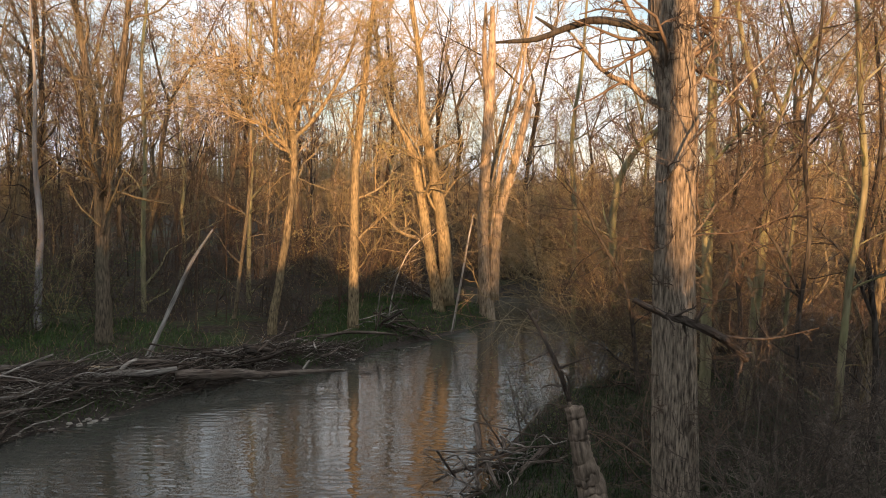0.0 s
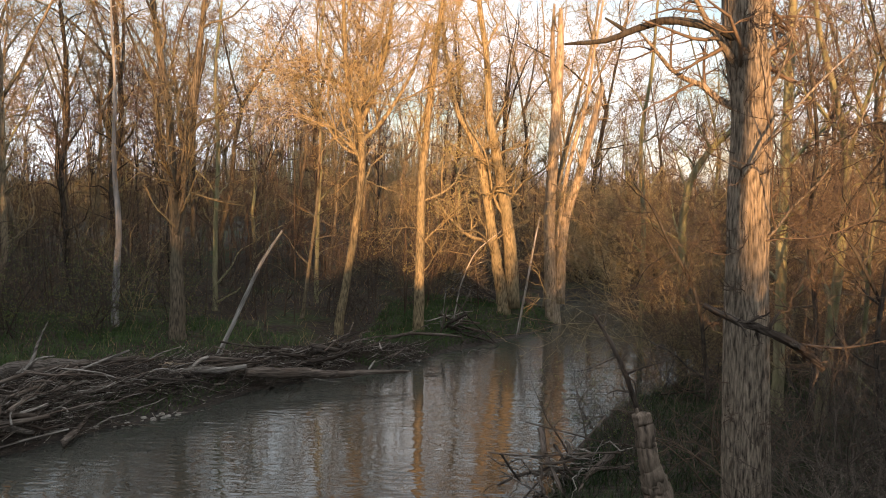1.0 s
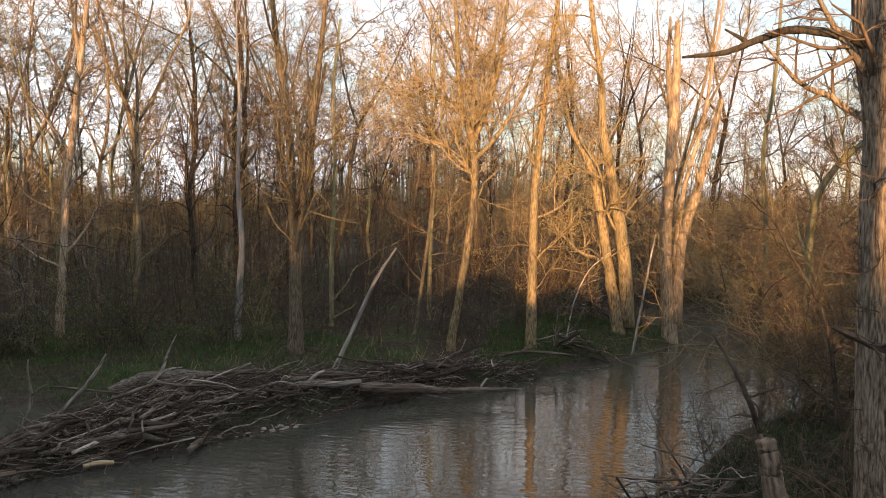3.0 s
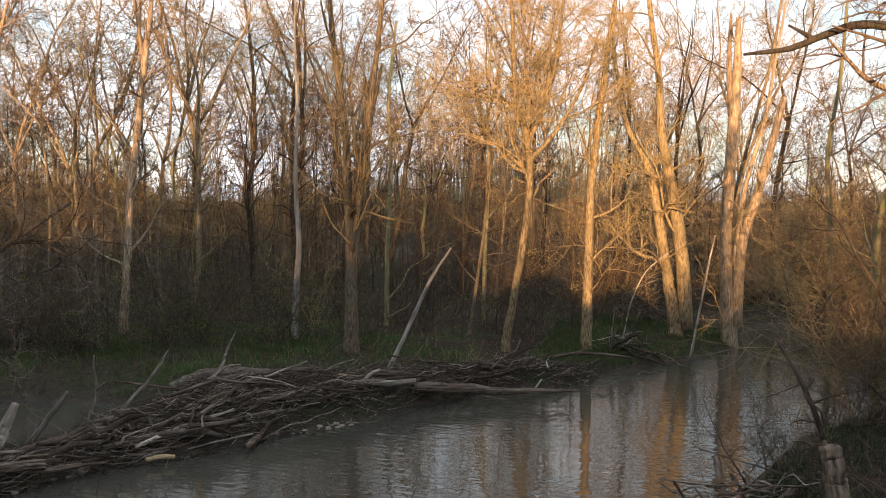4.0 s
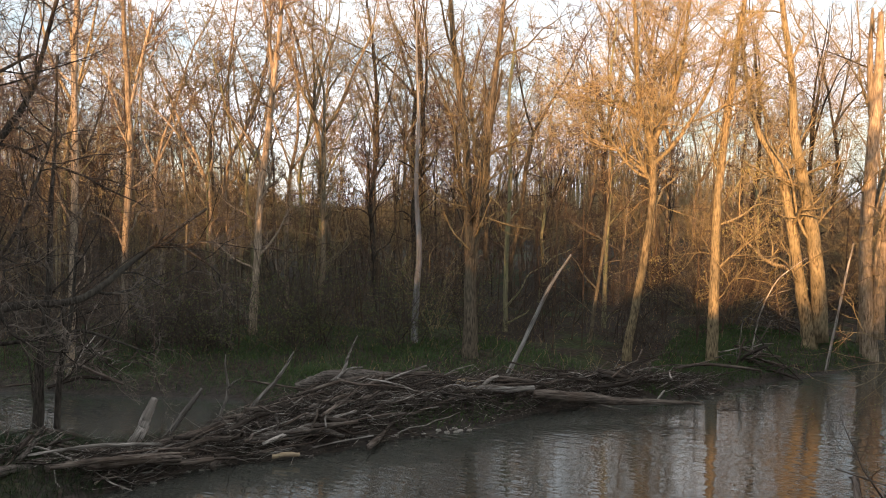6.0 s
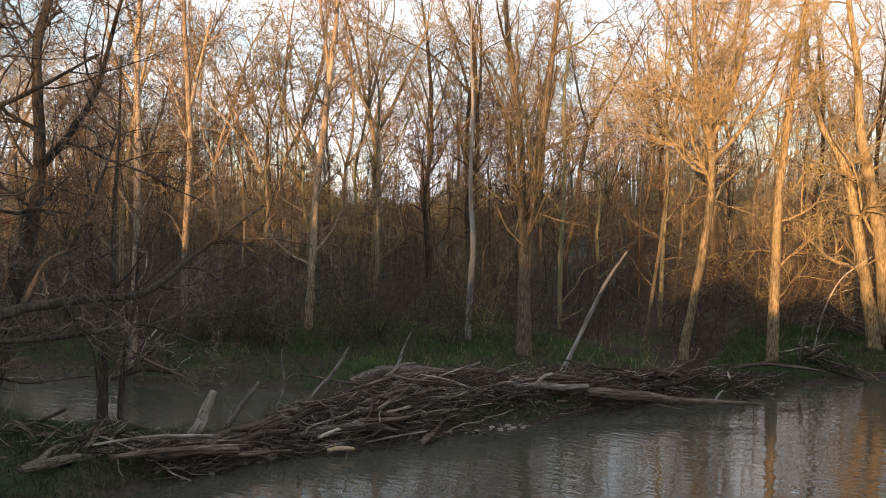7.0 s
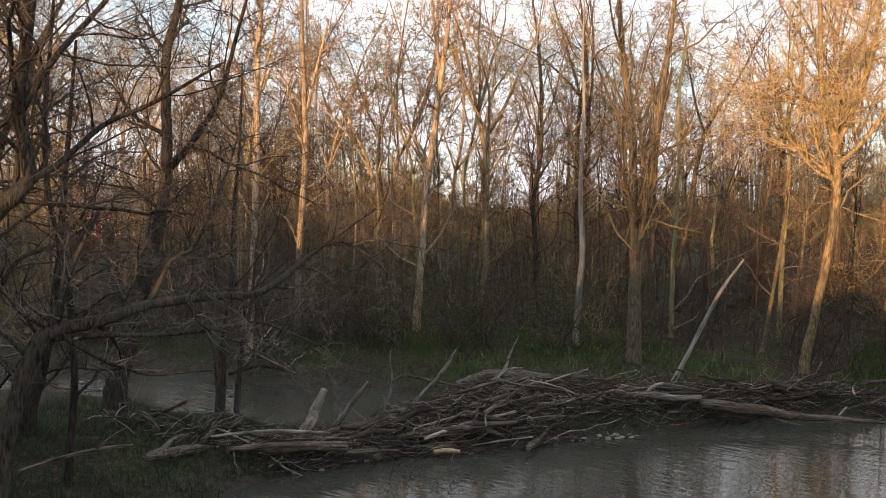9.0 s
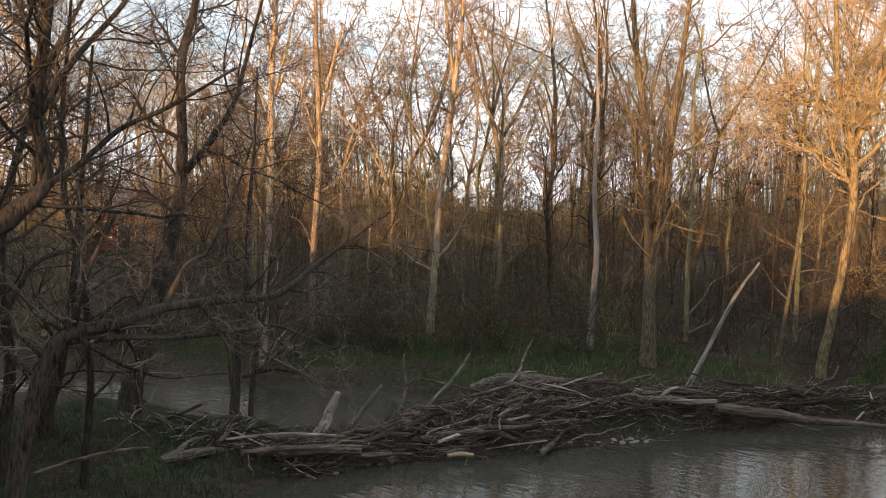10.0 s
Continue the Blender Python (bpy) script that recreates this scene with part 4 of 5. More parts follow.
FAR_KINDS = [woodland_tree(540 + k, tall * 1.1, r * 0.85, 10, (6, 4, 3), wood, twig, label + " far back", 5, 0.011) for k, (tall, r, wood, twig, label) in enumerate(SORTS[:6])]


def scatter(count, seed, near, far, lo, hi, gap, keep):
    """Places on land within bearings lo to hi (degrees, to the left of ahead), not closer together than gap."""
    g, got = np.random.default_rng(seed), []
    tries = 0
    while len(got) < count and tries < count * 60:
        tries += 1
        d, a = math.sqrt(g.uniform(near ** 2, far ** 2)), radians(g.uniform(lo, hi))
        x, y = -d * math.sin(a), d * math.cos(a)
        if keep(x, y) and all((x - p) ** 2 + (y - q) ** 2 > gap * gap for p, q, _ in got):
            got.append((x, y, g.uniform(0, 360)))
    return got


def dry(x, y, margin=0.6):
    xa, ya = np.array([x]), np.array([y])
    return min(shore(RIVER, xa, ya)[0], shore(POND, xa, ya)[0]) > margin


FEET = [(s[0][0][0], s[0][0][1]) for _, _, s in HEROES]


def clear(x, y):
    if abs(math.degrees(math.atan2(-x, y)) - 57.0) < 0.55 and 16 < math.hypot(x, y) < 75:
        return False        # open line to the far house
    return dry(x, y, 1.0) and all((x - a) ** 2 + (y - b) ** 2 > 1.2 for a, b in FEET)


used = set()


def plant(kinds, spots, seed, low=0.8, high=1.2):
    g = np.random.default_rng(seed)
    for x, y, turn in spots:
        k = kinds[g.integers(len(kinds))]
        s = g.uniform(low, high)
        m = pose(x, y, height(x, y), g.normal() * 2, g.normal() * 2, turn)
        if k not in used:
            used.add(k)
            k.matrix_basis = m
        else:
            k.scale = (s, s, s * g.uniform(0.9, 1.1))
            copy_thing(k, m)
            k.scale = (1, 1, 1)


def left_wood(x, y):
    return clear(x, y) and not (-13 < x < 1.5 and y < 21.5)


plant(KINDS, scatter(85, 21, 24, 50, 8, 72, 1.5, left_wood), 31)
plant(KINDS, scatter(12, 26, 27, 46, 22, 50, 1.3, left_wood), 36)
plant(KINDS, scatter(24, 22, 30, 50, -32, 8, 2.0, clear), 32)
plant(KINDS, scatter(9, 28, 37, 50, -10, 4, 1.6, clear), 38)
plant(KINDS, scatter(18, 23, 13, 30, -33, -17, 1.4, lambda x, y: clear(x, y) and not 10.0 < x + 0.105 * (y + 15) < 13.0), 33, 0.7, 1.0)
plant([KINDS[2], KINDS[4], KINDS[6], KINDS[8]], scatter(52, 29, 27, 56, 9, 72, 1.3, left_wood), 39, 0.75, 1.1)
plant(FAR_KINDS, scatter(150, 24, 50, 105, -34, 74, 2.0, clear), 34, 0.8, 1.2)
# unseen trees behind the camera, added to dapple the sun; two corridors stay open
plant(FAR_KINDS, scatter(16, 25, 18, 46, 130, 215, 2.5, lambda x, y: y < -16 and abs(x - 5.2 - 0.105 * (-15 - y)) > 3.2 and abs(x - 11.6 - 0.105 * (-15 - y)) > 2.6), 35)


def hedgerow():
    """Unseen screen of twigs on the ridge behind, added to filter the low sun."""
    gg = np.random.default_rng(123)
    n = 10000
    x, y = gg.uniform(-45, 24, n), gg.uniform(-19, -14.5, n)
    up = gg.exponential(1.8, n)
    thin = np.interp(x, [-45, -15.8, -15.5, -14.8, -14.5, -13.9, -13.6, -13.2, -12.9, -12.1, -11.8, -11.0, -10.7, -3.5, -0.5, 1, 2.5, 3.7, 6.3, 6.9, 9.5, 10.1, 12.2, 13.2, 24],
                     [0.9, 0.9, 0.3, 0.3, 0.9, 0.9, 0.4, 0.4, 0.9, 0.9, 0.3, 0.3, 1, 0.8, 0.4, 0.3, 0.25, 0.03, 0.03, 0.12, 0.26, 0.05, 0.05, 0.5, 0.9])
    thin = thin * (0.75 + 0.5 * np.sin(2.1 * x) * np.sin(0.7 * x + 1))
    ok = (up < 5.5) & (gg.random(n) < thin)
    x, y, up = x[ok], y[ok], up[ok]
    # unseen dense clumps, added to shade the large tree's foot and the stump
    c = 620
    x, y = np.append(x, gg.uniform(3.55, 4.25, c)), np.append(y, -3 + gg.normal(size=c) * 0.3)
    up = np.append(up, gg.uniform(0.0, 3.6, c))
    c = 400
    x, y = np.append(x, gg.uniform(2.6, 3.1, c)), np.append(y, -3 + gg.normal(size=c) * 0.3)
    up = np.append(up, gg.uniform(0.0, 3.0, c))
    m = len(x)
    geo = Geo()
    cones(geo, np.stack([x, y, np.maximum(land(x, y), 0) + up - 0.3], -1), unit(gg.normal(size=(m, 3)) * (0.8, 0.5, 0.3) + np.array([0, 0, 0.7])), gg.uniform(0.8, 2.2, m), gg.uniform(0.02, 0.06, m))
    return tagged(new("hedgerow", geo.mesh("hedgerow", M_TWIG_DARK)), "unseen brown twig screen behind, added to filter the sun", "hedgerow", kind="stuff")


hedgerow()


def far_woods():
    """The woods beyond, too far to tell tree from tree."""
    gg = np.random.default_rng(99)
    n = 8000
    d, a = np.sqrt(gg.uniform(90 ** 2, 150 ** 2, n)), np.radians(gg.uniform(-40, 80, n))
    p = np.stack([-d * np.sin(a), d * np.cos(a), np.zeros(n)], -1)
    tall = gg.uniform(4, 15, n) * (0.8 + 0.35 * np.sin(9 * a) + 0.2 * np.sin(31 * a))
    geo = Geo()
    cones(geo, p, unit(np.stack([gg.normal(scale=0.06, size=n), gg.normal(scale=0.06, size=n), np.ones(n)], -1)), tall, gg.uniform(0.07, 0.17, n))
    k = np.repeat(np.arange(n), 11)
    m = len(k)
    f = gg.uniform(0.05, 0.95, m)
    s = p[k] + np.array([0, 0, 1]) * (f * tall[k])[:, None]
    cones(geo, s, unit(gg.normal(size=(m, 3)) * (1, 1, 0.4) + np.array([0, 0, 0.6])), gg.uniform(0.8, 3.4, m) * (1.15 - f), np.full(m, 0.055))
    return tagged(new("far_woods", geo.mesh("far_woods", M_TWIG)), "brown bare woods in the distance", "far woods", kind="stuff")


far_woods()

# ---- undergrowth ----
def shrub(seed, tall, stems, twig, label, counts=(6, 4, 3), fine=0.004, leaves=0, far=False, arch=0.06, wide=0.45):
    """Many thin stems from one foot, with twigs of three orders."""
    g = np.random.default_rng(seed)
    top = tagged(new("shrub"), label, "shrub", "undergrowth")
    foot = np.concatenate([g.normal(size=(stems, 2)) * 0.25, np.full((stems, 1), -0.1)], 1)
    way = np.concatenate([g.normal(size=(stems, 2)) * wide, np.ones((stems, 1))], 1)
    runs = wander(foot, way, tall * g.uniform(0.6, 1.15, stems), 9, g, arch, 0.22)
    lines = [np.concatenate([run, (g.uniform(0.007, 0.018) * np.linspace(1, 0.25, 9))[:, None]], 1) for run in runs]
    crown, tips = crown_of(lines, g, counts, fine, 0.06, 0.34)
    for ln in lines:
        stem = Geo()
        sweep(crown if far else stem, ln[:, :3], ln[:, 3], 4)
        if not far:
            part("stem", stem, twig, top)
    part("crown", crown, twig, top)
    if leaves:
        leaf, pick = Geo(), tips[g.integers(0, len(tips), leaves)]
        cones(leaf, pick, unit(g.normal(size=(leaves, 3))), g.uniform(0.015, 0.032, leaves), np.full(leaves, 0.008))
        tagged(part("foliage", leaf, M_LEAF, top, "first small green leaves"), kind="stuff")
    return top


SHRUBS = [shrub(700, 2.6, 12, M_TWIG_RED, "bare russet shrub with many thin stems"), shrub(701, 3.4, 10, M_TWIG, "tall bare tan shrub"),
          shrub(702, 1.8, 14, M_TWIG_DARK, "low dark tangled shrub"), shrub(703, 3.0, 9, M_TWIG_DARK, "loose bare shrub with dark twigs")]
# unseen trunk, added so that its shadow falls on the large tree's left half
tree("unseen straight tree behind, added to shade the large trunk", [[(4.0, -3.4, 0.5, 0.14), (4.0, -3.4, 4, 0.13), (4.02, -3.4, 8, 0.11), (4.0, -3.4, 12, 0.07)]], 990, M_DARK, M_TWIG_DARK, limbs=4, start=0.9, reach=1.5)
plant(SHRUBS[2:], scatter(9, 47, 8.6, 13, -34, -20, 0.7, lambda x, y: dry(x, y, 0.5)), 55, 0.6, 1.0)
plant(SHRUBS[2:3], [(3.4, 17.6, 300), (4.8, 20.6, 50)], 56, 0.6, 0.9)
THICKET = [shrub(705, 5.6, 13, M_TWIG_RED, "dense arching russet brush hanging over the water", (8, 5, 4), 0.0055, arch=0.0, wide=0.5),
           shrub(706, 4.8, 12, M_TWIG, "dense arching tan brush at the water edge", (8, 5, 4), 0.0055, arch=0.0, wide=0.5)]
plant(THICKET, [(3.4, 18.0, 0), (4.2, 19.0, 70), (4.9, 20.3, 140), (5.7, 21.4, 210), (6.6, 22.6, 280), (7.8, 24.2, 350), (5.9, 19.8, 20), (7.0, 21.2, 90), (8.4, 22.8, 230), (9.4, 25.0, 300), (4.6, 17.6, 10)], 64, 0.85, 1.15)
plant(THICKET, [(1.9, 36.6, 0), (2.9, 36.3, 50), (3.8, 36.8, 100), (4.8, 36.4, 150), (5.8, 36.9, 200), (6.9, 36.5, 250), (8.1, 36.8, 300), (3.3, 38.2, 20), (5.2, 38.4, 70), (7.2, 38.6, 120), (9.4, 36.6, 170), (2.2, 38.5, 220)], 66, 0.8, 1.05)
BRAMBLE = [shrub(707, 1.7, 12, M_TWIG_GREY, "low bramble of thin arching grey-brown canes", (6, 4, 2), 0.0026, arch=-0.16, wide=0.9),
           shrub(708, 2.3, 11, M_TWIG_RED, "loose tangle of thin brown canes", (6, 4, 3), 0.0026, arch=-0.10, wide=0.8)]
plant(BRAMBLE, [(3.7, 9.2, 0), (4.4, 9.9, 60), (4.2, 8.6, 120), (5.1, 10.6, 180), (3.6, 11.2, 240), (5.6, 9.6, 300), (4.8, 11.6, 90), (6.2, 10.8, 210), (3.3, 12.6, 270), (5.9, 12.2, 330)], 65, 0.8, 1.15)
GREEN_SHRUBS = [shrub(710, 2.4, 10, M_TWIG_DARK, "shrub in first green leaf behind the driftwood", leaves=5200), shrub(711, 1.7, 8, M_TWIG_DARK, "low twiggy shrub with a few green leaves", leaves=700)]
plant(GREEN_SHRUBS[:1], [(-14.0, 18.3, 0), (-13.2, 19.3, 60), (-15.0, 17.9, 140), (-10.5, 20.8, 100), (-12.2, 19.9, 30), (-16.4, 18.0, 210), (-9.0, 21.9, 260), (-10.2, 20.2, 10), (-12.6, 18.4, 200)], 58, 0.9, 1.2)
plant(GREEN_SHRUBS[1:], [(1.35, 12.6, 0), (1.9, 14.2, 80)], 59, 0.6, 0.8)
plant(SHRUBS[1:2], [(5.9, 21.3, 0), (6.8, 21.9, 50), (7.8, 22.9, 100), (8.8, 24.1, 150), (10.2, 24.6, 200), (5.2, 20.4, 250), (6.4, 20.6, 300), (9.0, 22.7, 20), (11.6, 24.2, 70)], 60, 0.8, 1.1)
plant(SHRUBS[1:2], [(2.9, 36.2, 0), (4.1, 36.9, 40), (5.4, 36.6, 80), (6.6, 37.0, 120), (7.9, 36.7, 160), (9.2, 36.9, 200), (10.6, 36.6, 240), (12.0, 36.8, 280), (3.5, 38.0, 320), (6.0, 38.4, 10)], 62, 0.9, 1.3)
FAR_SHRUBS = [shrub(720, 3.0, 9, M_TWIG_RED, "bare russet thicket further back", (5, 4, 2), 0.010, far=True), shrub(721, 3.6, 8, M_TWIG, "bare tan thicket further back", (5, 4, 2), 0.010, far=True)]
plant(SHRUBS, scatter(40, 41, 23, 38, 6, 72, 1.0, left_wood), 51, 0.8, 1.5)
plant([SHRUBS[0], SHRUBS[2], SHRUBS[3]], scatter(14, 48, 21, 27, 8, 62, 0.8, left_wood), 61, 0.7, 1.2)
plant(SHRUBS, scatter(40, 42, 27, 42, -32, 8, 0.9, clear), 52, 0.8, 1.5)
plant([SHRUBS[0], SHRUBS[2], SHRUBS[3]], scatter(22, 43, 12.5, 26, -34, -11, 0.8, clear), 53, 0.7, 1.2)
plant(FAR_SHRUBS, scatter(110, 44, 36, 95, -34, 74, 1.6, clear), 54, 1.0, 1.9)


def saplings():
    """Thin upright stems between the trees."""
    spots = scatter(650, 45, 21, 48, -33, 72, 0.45, left_wood)
    gg = np.random.default_rng(46)
    geo = Geo()
    for x, y, turn in spots:
        ln = limb_line((x, y, height(x, y) - 0.1), (gg.normal() * 0.1, gg.normal() * 0.1, 1), gg.uniform(2, 7), gg.uniform(0.012, 0.035), 5, gg, 0.3, 0.07)
        sweep(geo, ln[:, :3], ln[:, 3], 3)
    return tagged(new("saplings", geo.mesh("saplings", M_TWIG_RED)), "crowd of thin upright bare saplings on the woodland floor", "saplings", kind="stuff")


saplings()

# ---- driftwood ----
def stick_mesh(name, length, r, seed, material, bent=0.10, sides=6, knots=True):
    g = np.random.default_rng(seed)
    n = 6
    x = np.linspace(-0.5, 0.5, n) * length
    p = np.stack([x, np.cumsum(g.normal(size=n)) * bent * length / n, np.cumsum(g.normal(size=n)) * bent * length / n], -1)
    rad = r * np.linspace(1, 0.55, n) * g.uniform(0.85, 1.15, n)
    geo = Geo()
    sweep(geo, p, rad, sides, True, 0.25, seed)
    if knots:
        for _ in range(int(g.integers(0, 3))):
            k = g.integers(1, n - 1)
            ln = limb_line(p[k], off_stem(np.array([1.0, 0, 0]), g, 30, 70), length * g.uniform(0.1, 0.3), rad[k] * 0.5, 3, g, 0, 0.1)
            sweep(geo, ln[:, :3], ln[:, 3], 4, True)
    return geo.mesh(name, material)


RIDGE = np.array([(-10.8, 9.4), (-10.2, 10.35), (-9.6, 11.6), (-9.05, 13.0), (-8.45, 14.6), (-7.1, 16.3), (-5.5, 18.3), (-3.8, 20.0), (-2.1, 21.5)])
HALF_WIDTH = [0.45, 0.42, 0.40, 0.85, 1.15, 1.0, 0.55, 0.5, 0.35]
HEAP = [0.10, 0.14, 0.16, 0.24, 0.42, 0.40, 0.18, 0.13, 0.08]


def along(u):
    k = min(int(u * (len(RIDGE) - 1)), len(RIDGE) - 2)
    f = u * (len(RIDGE) - 1) - k
    d = RIDGE[k + 1] - RIDGE[k]
    return RIDGE[k] * (1 - f) + RIDGE[k + 1] * f, d / np.linalg.norm(d)


jam = tagged(new("driftwood_pile"), "long tangled pile of grey driftwood sticks on the river bank", "driftwood pile")
STICKS = [stick_mesh("stick", ln, r, 800 + k, mat, bent) for k, (ln, r, mat, bent) in enumerate([
    (2.2, 0.026, M_DRIFT, 0.2), (1.6, 0.018, M_DRIFT, 0.25), (1.2, 0.015, M_DRIFT, 0.3), (2.6, 0.034, M_DRIFT, 0.15), (0.9, 0.013, M_DRIFT_PALE, 0.25), (1.4, 0.016, M_DRIFT_PALE, 0.3),
    (0.7, 0.012, M_DRIFT, 0.3), (1.8, 0.014, M_DRIFT, 0.3), (2.8, 0.024, M_DRIFT, 0.2), (0.8, 0.018, M_DRIFT_PALE, 0.3), (1.1, 0.012, M_DRIFT_PALE, 0.3), (1.4, 0.030, M_DRIFT, 0.15),
    (2.0, 0.060, M_DRIFT, 0.1), (2.0, 0.020, M_DRIFT_PALE, 0.2), (1.0, 0.040, M_DRIFT, 0.1), (1.7, 0.022, M_DRIFT, 0.35)])]
g = np.random.default_rng(77)


def lay_stick(mesh, parent=jam):
    u = g.beta(1.6, 1.4)
    p, d = along(u)
    at = np.linspace(0, 1, len(RIDGE))
    wide, heap = float(np.interp(u, at, HALF_WIDTH)), float(np.interp(u, at, HEAP))
    off = float(np.clip(g.normal() * 0.55, -1.15, 1.15)) * wide
    nrm = np.array([-d[1], d[0]])
    x, y = p + nrm * off
    z = max(height(x, y), 0.02) + g.uniform(0.0, 1.0) * heap * math.exp(-(off / wide) ** 2) + 0.02
    turn = math.degrees(math.atan2(d[1], d[0])) + g.normal() * 27
    return pose(x, y, z, g.uniform(0, 360), g.normal() * 9, turn)


for k in range(290):
    ob = part("stick", STICKS[g.integers(len(STICKS))], None, jam)
    ob.matrix_basis = lay_stick(None)


def brush_pile(label, cx, cy, wide, tall, count, seed):
    """A heap of sticks washed up against the bank."""
    gg = np.random.default_rng(seed)
    top = tagged(new("brush_pile"), label, "brush pile")
    top.location = (cx, cy, 0)
    for _ in range(count):
        x, y = gg.normal(size=2) * wide * 0.4
        k = STICKS[gg.integers(4, len(STICKS))]
        ob = part("stick", k, None, top)
        ob.matrix_basis = pose(x, y, max(height(cx + x, cy + y), 0) + gg.uniform(0, tall) * math.exp(-(x * x + y * y) / wide ** 2), gg.uniform(0, 360), gg.normal() * 22, gg.uniform(0, 360)) @ Matrix.Diagonal((0.7, 0.8, 0.8, 1))
    return top


brush_pile("dark tangle of roots and sticks at the water edge", 0.75, 11.9, 0.9, 0.7, 46, 11)
brush_pile("low litter of sticks and roots on the grassy point", -11.6, 9.5, 1.0, 0.25, 34, 15)
brush_pile("scattered dead sticks lying in dark grass", -13.2, 9.0, 1.6, 0.15, 26, 16)
brush_pile("heap of sticks on the far shore by the trees", -16.2, 15.4, 1.2, 0.7, 40, 12)
brush_pile("brown brushwood heap on the grassy bank", -1.6, 23.4, 1.1, 0.5, 36, 13)
brush_pile("fan of dead branches behind the twin tree", -1.3, 28.5, 1.0, 1.2, 30, 14)


def small_debris(n, material, thick):
    """Finer twigs strewn over the whole pile."""
    geo = Geo()
    u, at = g.beta(1.6, 1.4, n), np.linspace(0, 1, len(RIDGE))
    f = u * (len(RIDGE) - 1)
    k = np.minimum(f.astype(int), len(RIDGE) - 2)
    d = unit(RIDGE[k + 1] - RIDGE[k])
    p = RIDGE[k] + (RIDGE[k + 1] - RIDGE[k]) * (f - k)[:, None]
    wide, heap = np.interp(u, at, HALF_WIDTH), np.interp(u, at, HEAP)
    off = np.clip(g.normal(size=n) * 0.55, -1.2, 1.2) * wide
    p = p + np.stack([-d[:, 1], d[:, 0]], -1) * off[:, None]
    z = np.maximum(land(p[:, 0], p[:, 1]), 0.02) + g.uniform(0, 1, n) * heap * np.exp(-(off / wide) ** 2) + 0.02
    turn = np.arctan2(d[:, 1], d[:, 0]) + g.normal(size=n) * 0.75 + np.where(g.random(n) < 0.5, np.pi, 0)
    way = unit(np.stack([np.cos(turn), np.sin(turn), g.normal(size=n) * 0.28], -1))
    cones(geo, np.concatenate([p, z[:, None]], 1), way, g.uniform(0.2, 0.9, n), g.uniform(0.5, 1.2, n) * thick, g.normal(size=(n, 3)) * 0.3)
    tagged(part("litter", geo, material, jam, "tangle of finer twigs"), kind="stuff")


small_debris(8000, M_DRIFT, 0.009)
small_debris(1800, M_DRIFT_PALE, 0.007)


def log(label, pts, material, sides=10, seed=1, name="driftwood_log", rough=0.32, branches=(), twigs=0):
    """A log or dead branch, laid along its own x axis."""
    rows = spline(pts, 7 if max(p[3] for p in pts) < 0.055 else 14)
    g2 = np.random.default_rng(seed)
    rows[1:-1, :3] += np.cumsum(g2.normal(scale=0.11, size=(len(rows) - 2, 3)), axis=0) * np.sin(np.linspace(0, np.pi, len(rows) - 2))[:, None] * rows[1:-1, 3:4]
    rows[:, 3] *= np.interp(np.linspace(0, 5, len(rows)), np.arange(6), g2.uniform(0.88, 1.08, 6))
    first = Vector(rows[0, :3])
    turn = (Vector(rows[-1, :3]) - first).to_track_quat("X", "Z").to_matrix().to_4x4()
    m = Matrix.Translation(first) @ turn
    back = np.array(m.inverted())

    def local(p):
        return p @ back[:3, :3].T + back[:3, 3]
    geo = Geo()
    sweep(geo, local(rows[:, :3]), rows[:, 3], sides if rows[:, 3].max() < 0.055 else 26, True, rough if rows[:, 3].max() < 0.055 else 0.10, seed, 0.0 if rows[:, 3].max() < 0.055 else 0.6)
    ob = new(name, geo.mesh(name, material))
    ob.matrix_basis = m
    tagged(ob, label, "log", "driftwood")
    for b in branches:
        bg = Geo()
        r2 = spline(b, 3)
        sweep(bg, local(r2[:, :3]), r2[:, 3], 7, True, rough, seed + 5)
        part("branch", bg, material, ob)
    if twigs:
        lines = []
        for r in [rows] + [spline(b, 3) for b in branches]:
            k = np.linspace(0, len(r) - 1, 9).astype(int)
            lines.append(np.concatenate([local(r[k, :3]), r[k, 3:]], 1))
        spray, _ = crown_of(lines, g2, (twigs, 5, 3), 0.0034, 0.04, 0.4, ratios=(0.24, 0.45, 0.5))
        tagged(part("twig_spray", spray, M_TWIG_DARK, ob, "fine bare twigs"), kind="stuff")
    return ob


log("bleached bare pole leaning up out of the driftwood", [(-6.66, 18.43, 0.34, 0.054), (-6.57, 18.47, 0.50, 0.052), (-6.08, 18.63, 1.56, 0.046), (-5.60, 18.78, 2.63, 0.036), (-5.17, 18.91, 3.36, 0.021)], M_BLEACH, seed=3, name="leaning_pole")
log("short broken grey post slanting out of the water", [(-10.61, 10.63, 0.20, 0.091), (-10.51, 10.73, 0.43, 0.083), (-10.37, 10.87, 0.82, 0.072), (-10.24, 10.98, 1.18, 0.057)], M_DRIFT_PALE, seed=4)
log("grey weathered stick slanting from the pile", [(-10.57, 11.36, 0.20, 0.055), (-10.33, 11.58, 0.57, 0.047), (-9.99, 11.88, 1.19, 0.031)], M_DRIFT_PALE, seed=5)
log("thin forked dead branch standing in the pile", [(-10.56, 13.09, 0.37, 0.034), (-10.47, 13.16, 0.71, 0.030), (-10.45, 13.18, 0.93, 0.025), (-10.48, 13.15, 1.31, 0.017), (-10.47, 13.16, 1.56, 0.013)], M_DRIFT_PALE, seed=6, branches=[[(-10.45, 13.18, 0.88, 0.017), (-10.35, 13.25, 1.01, 0.013), (-10.24, 13.34, 1.08, 0.008)]])
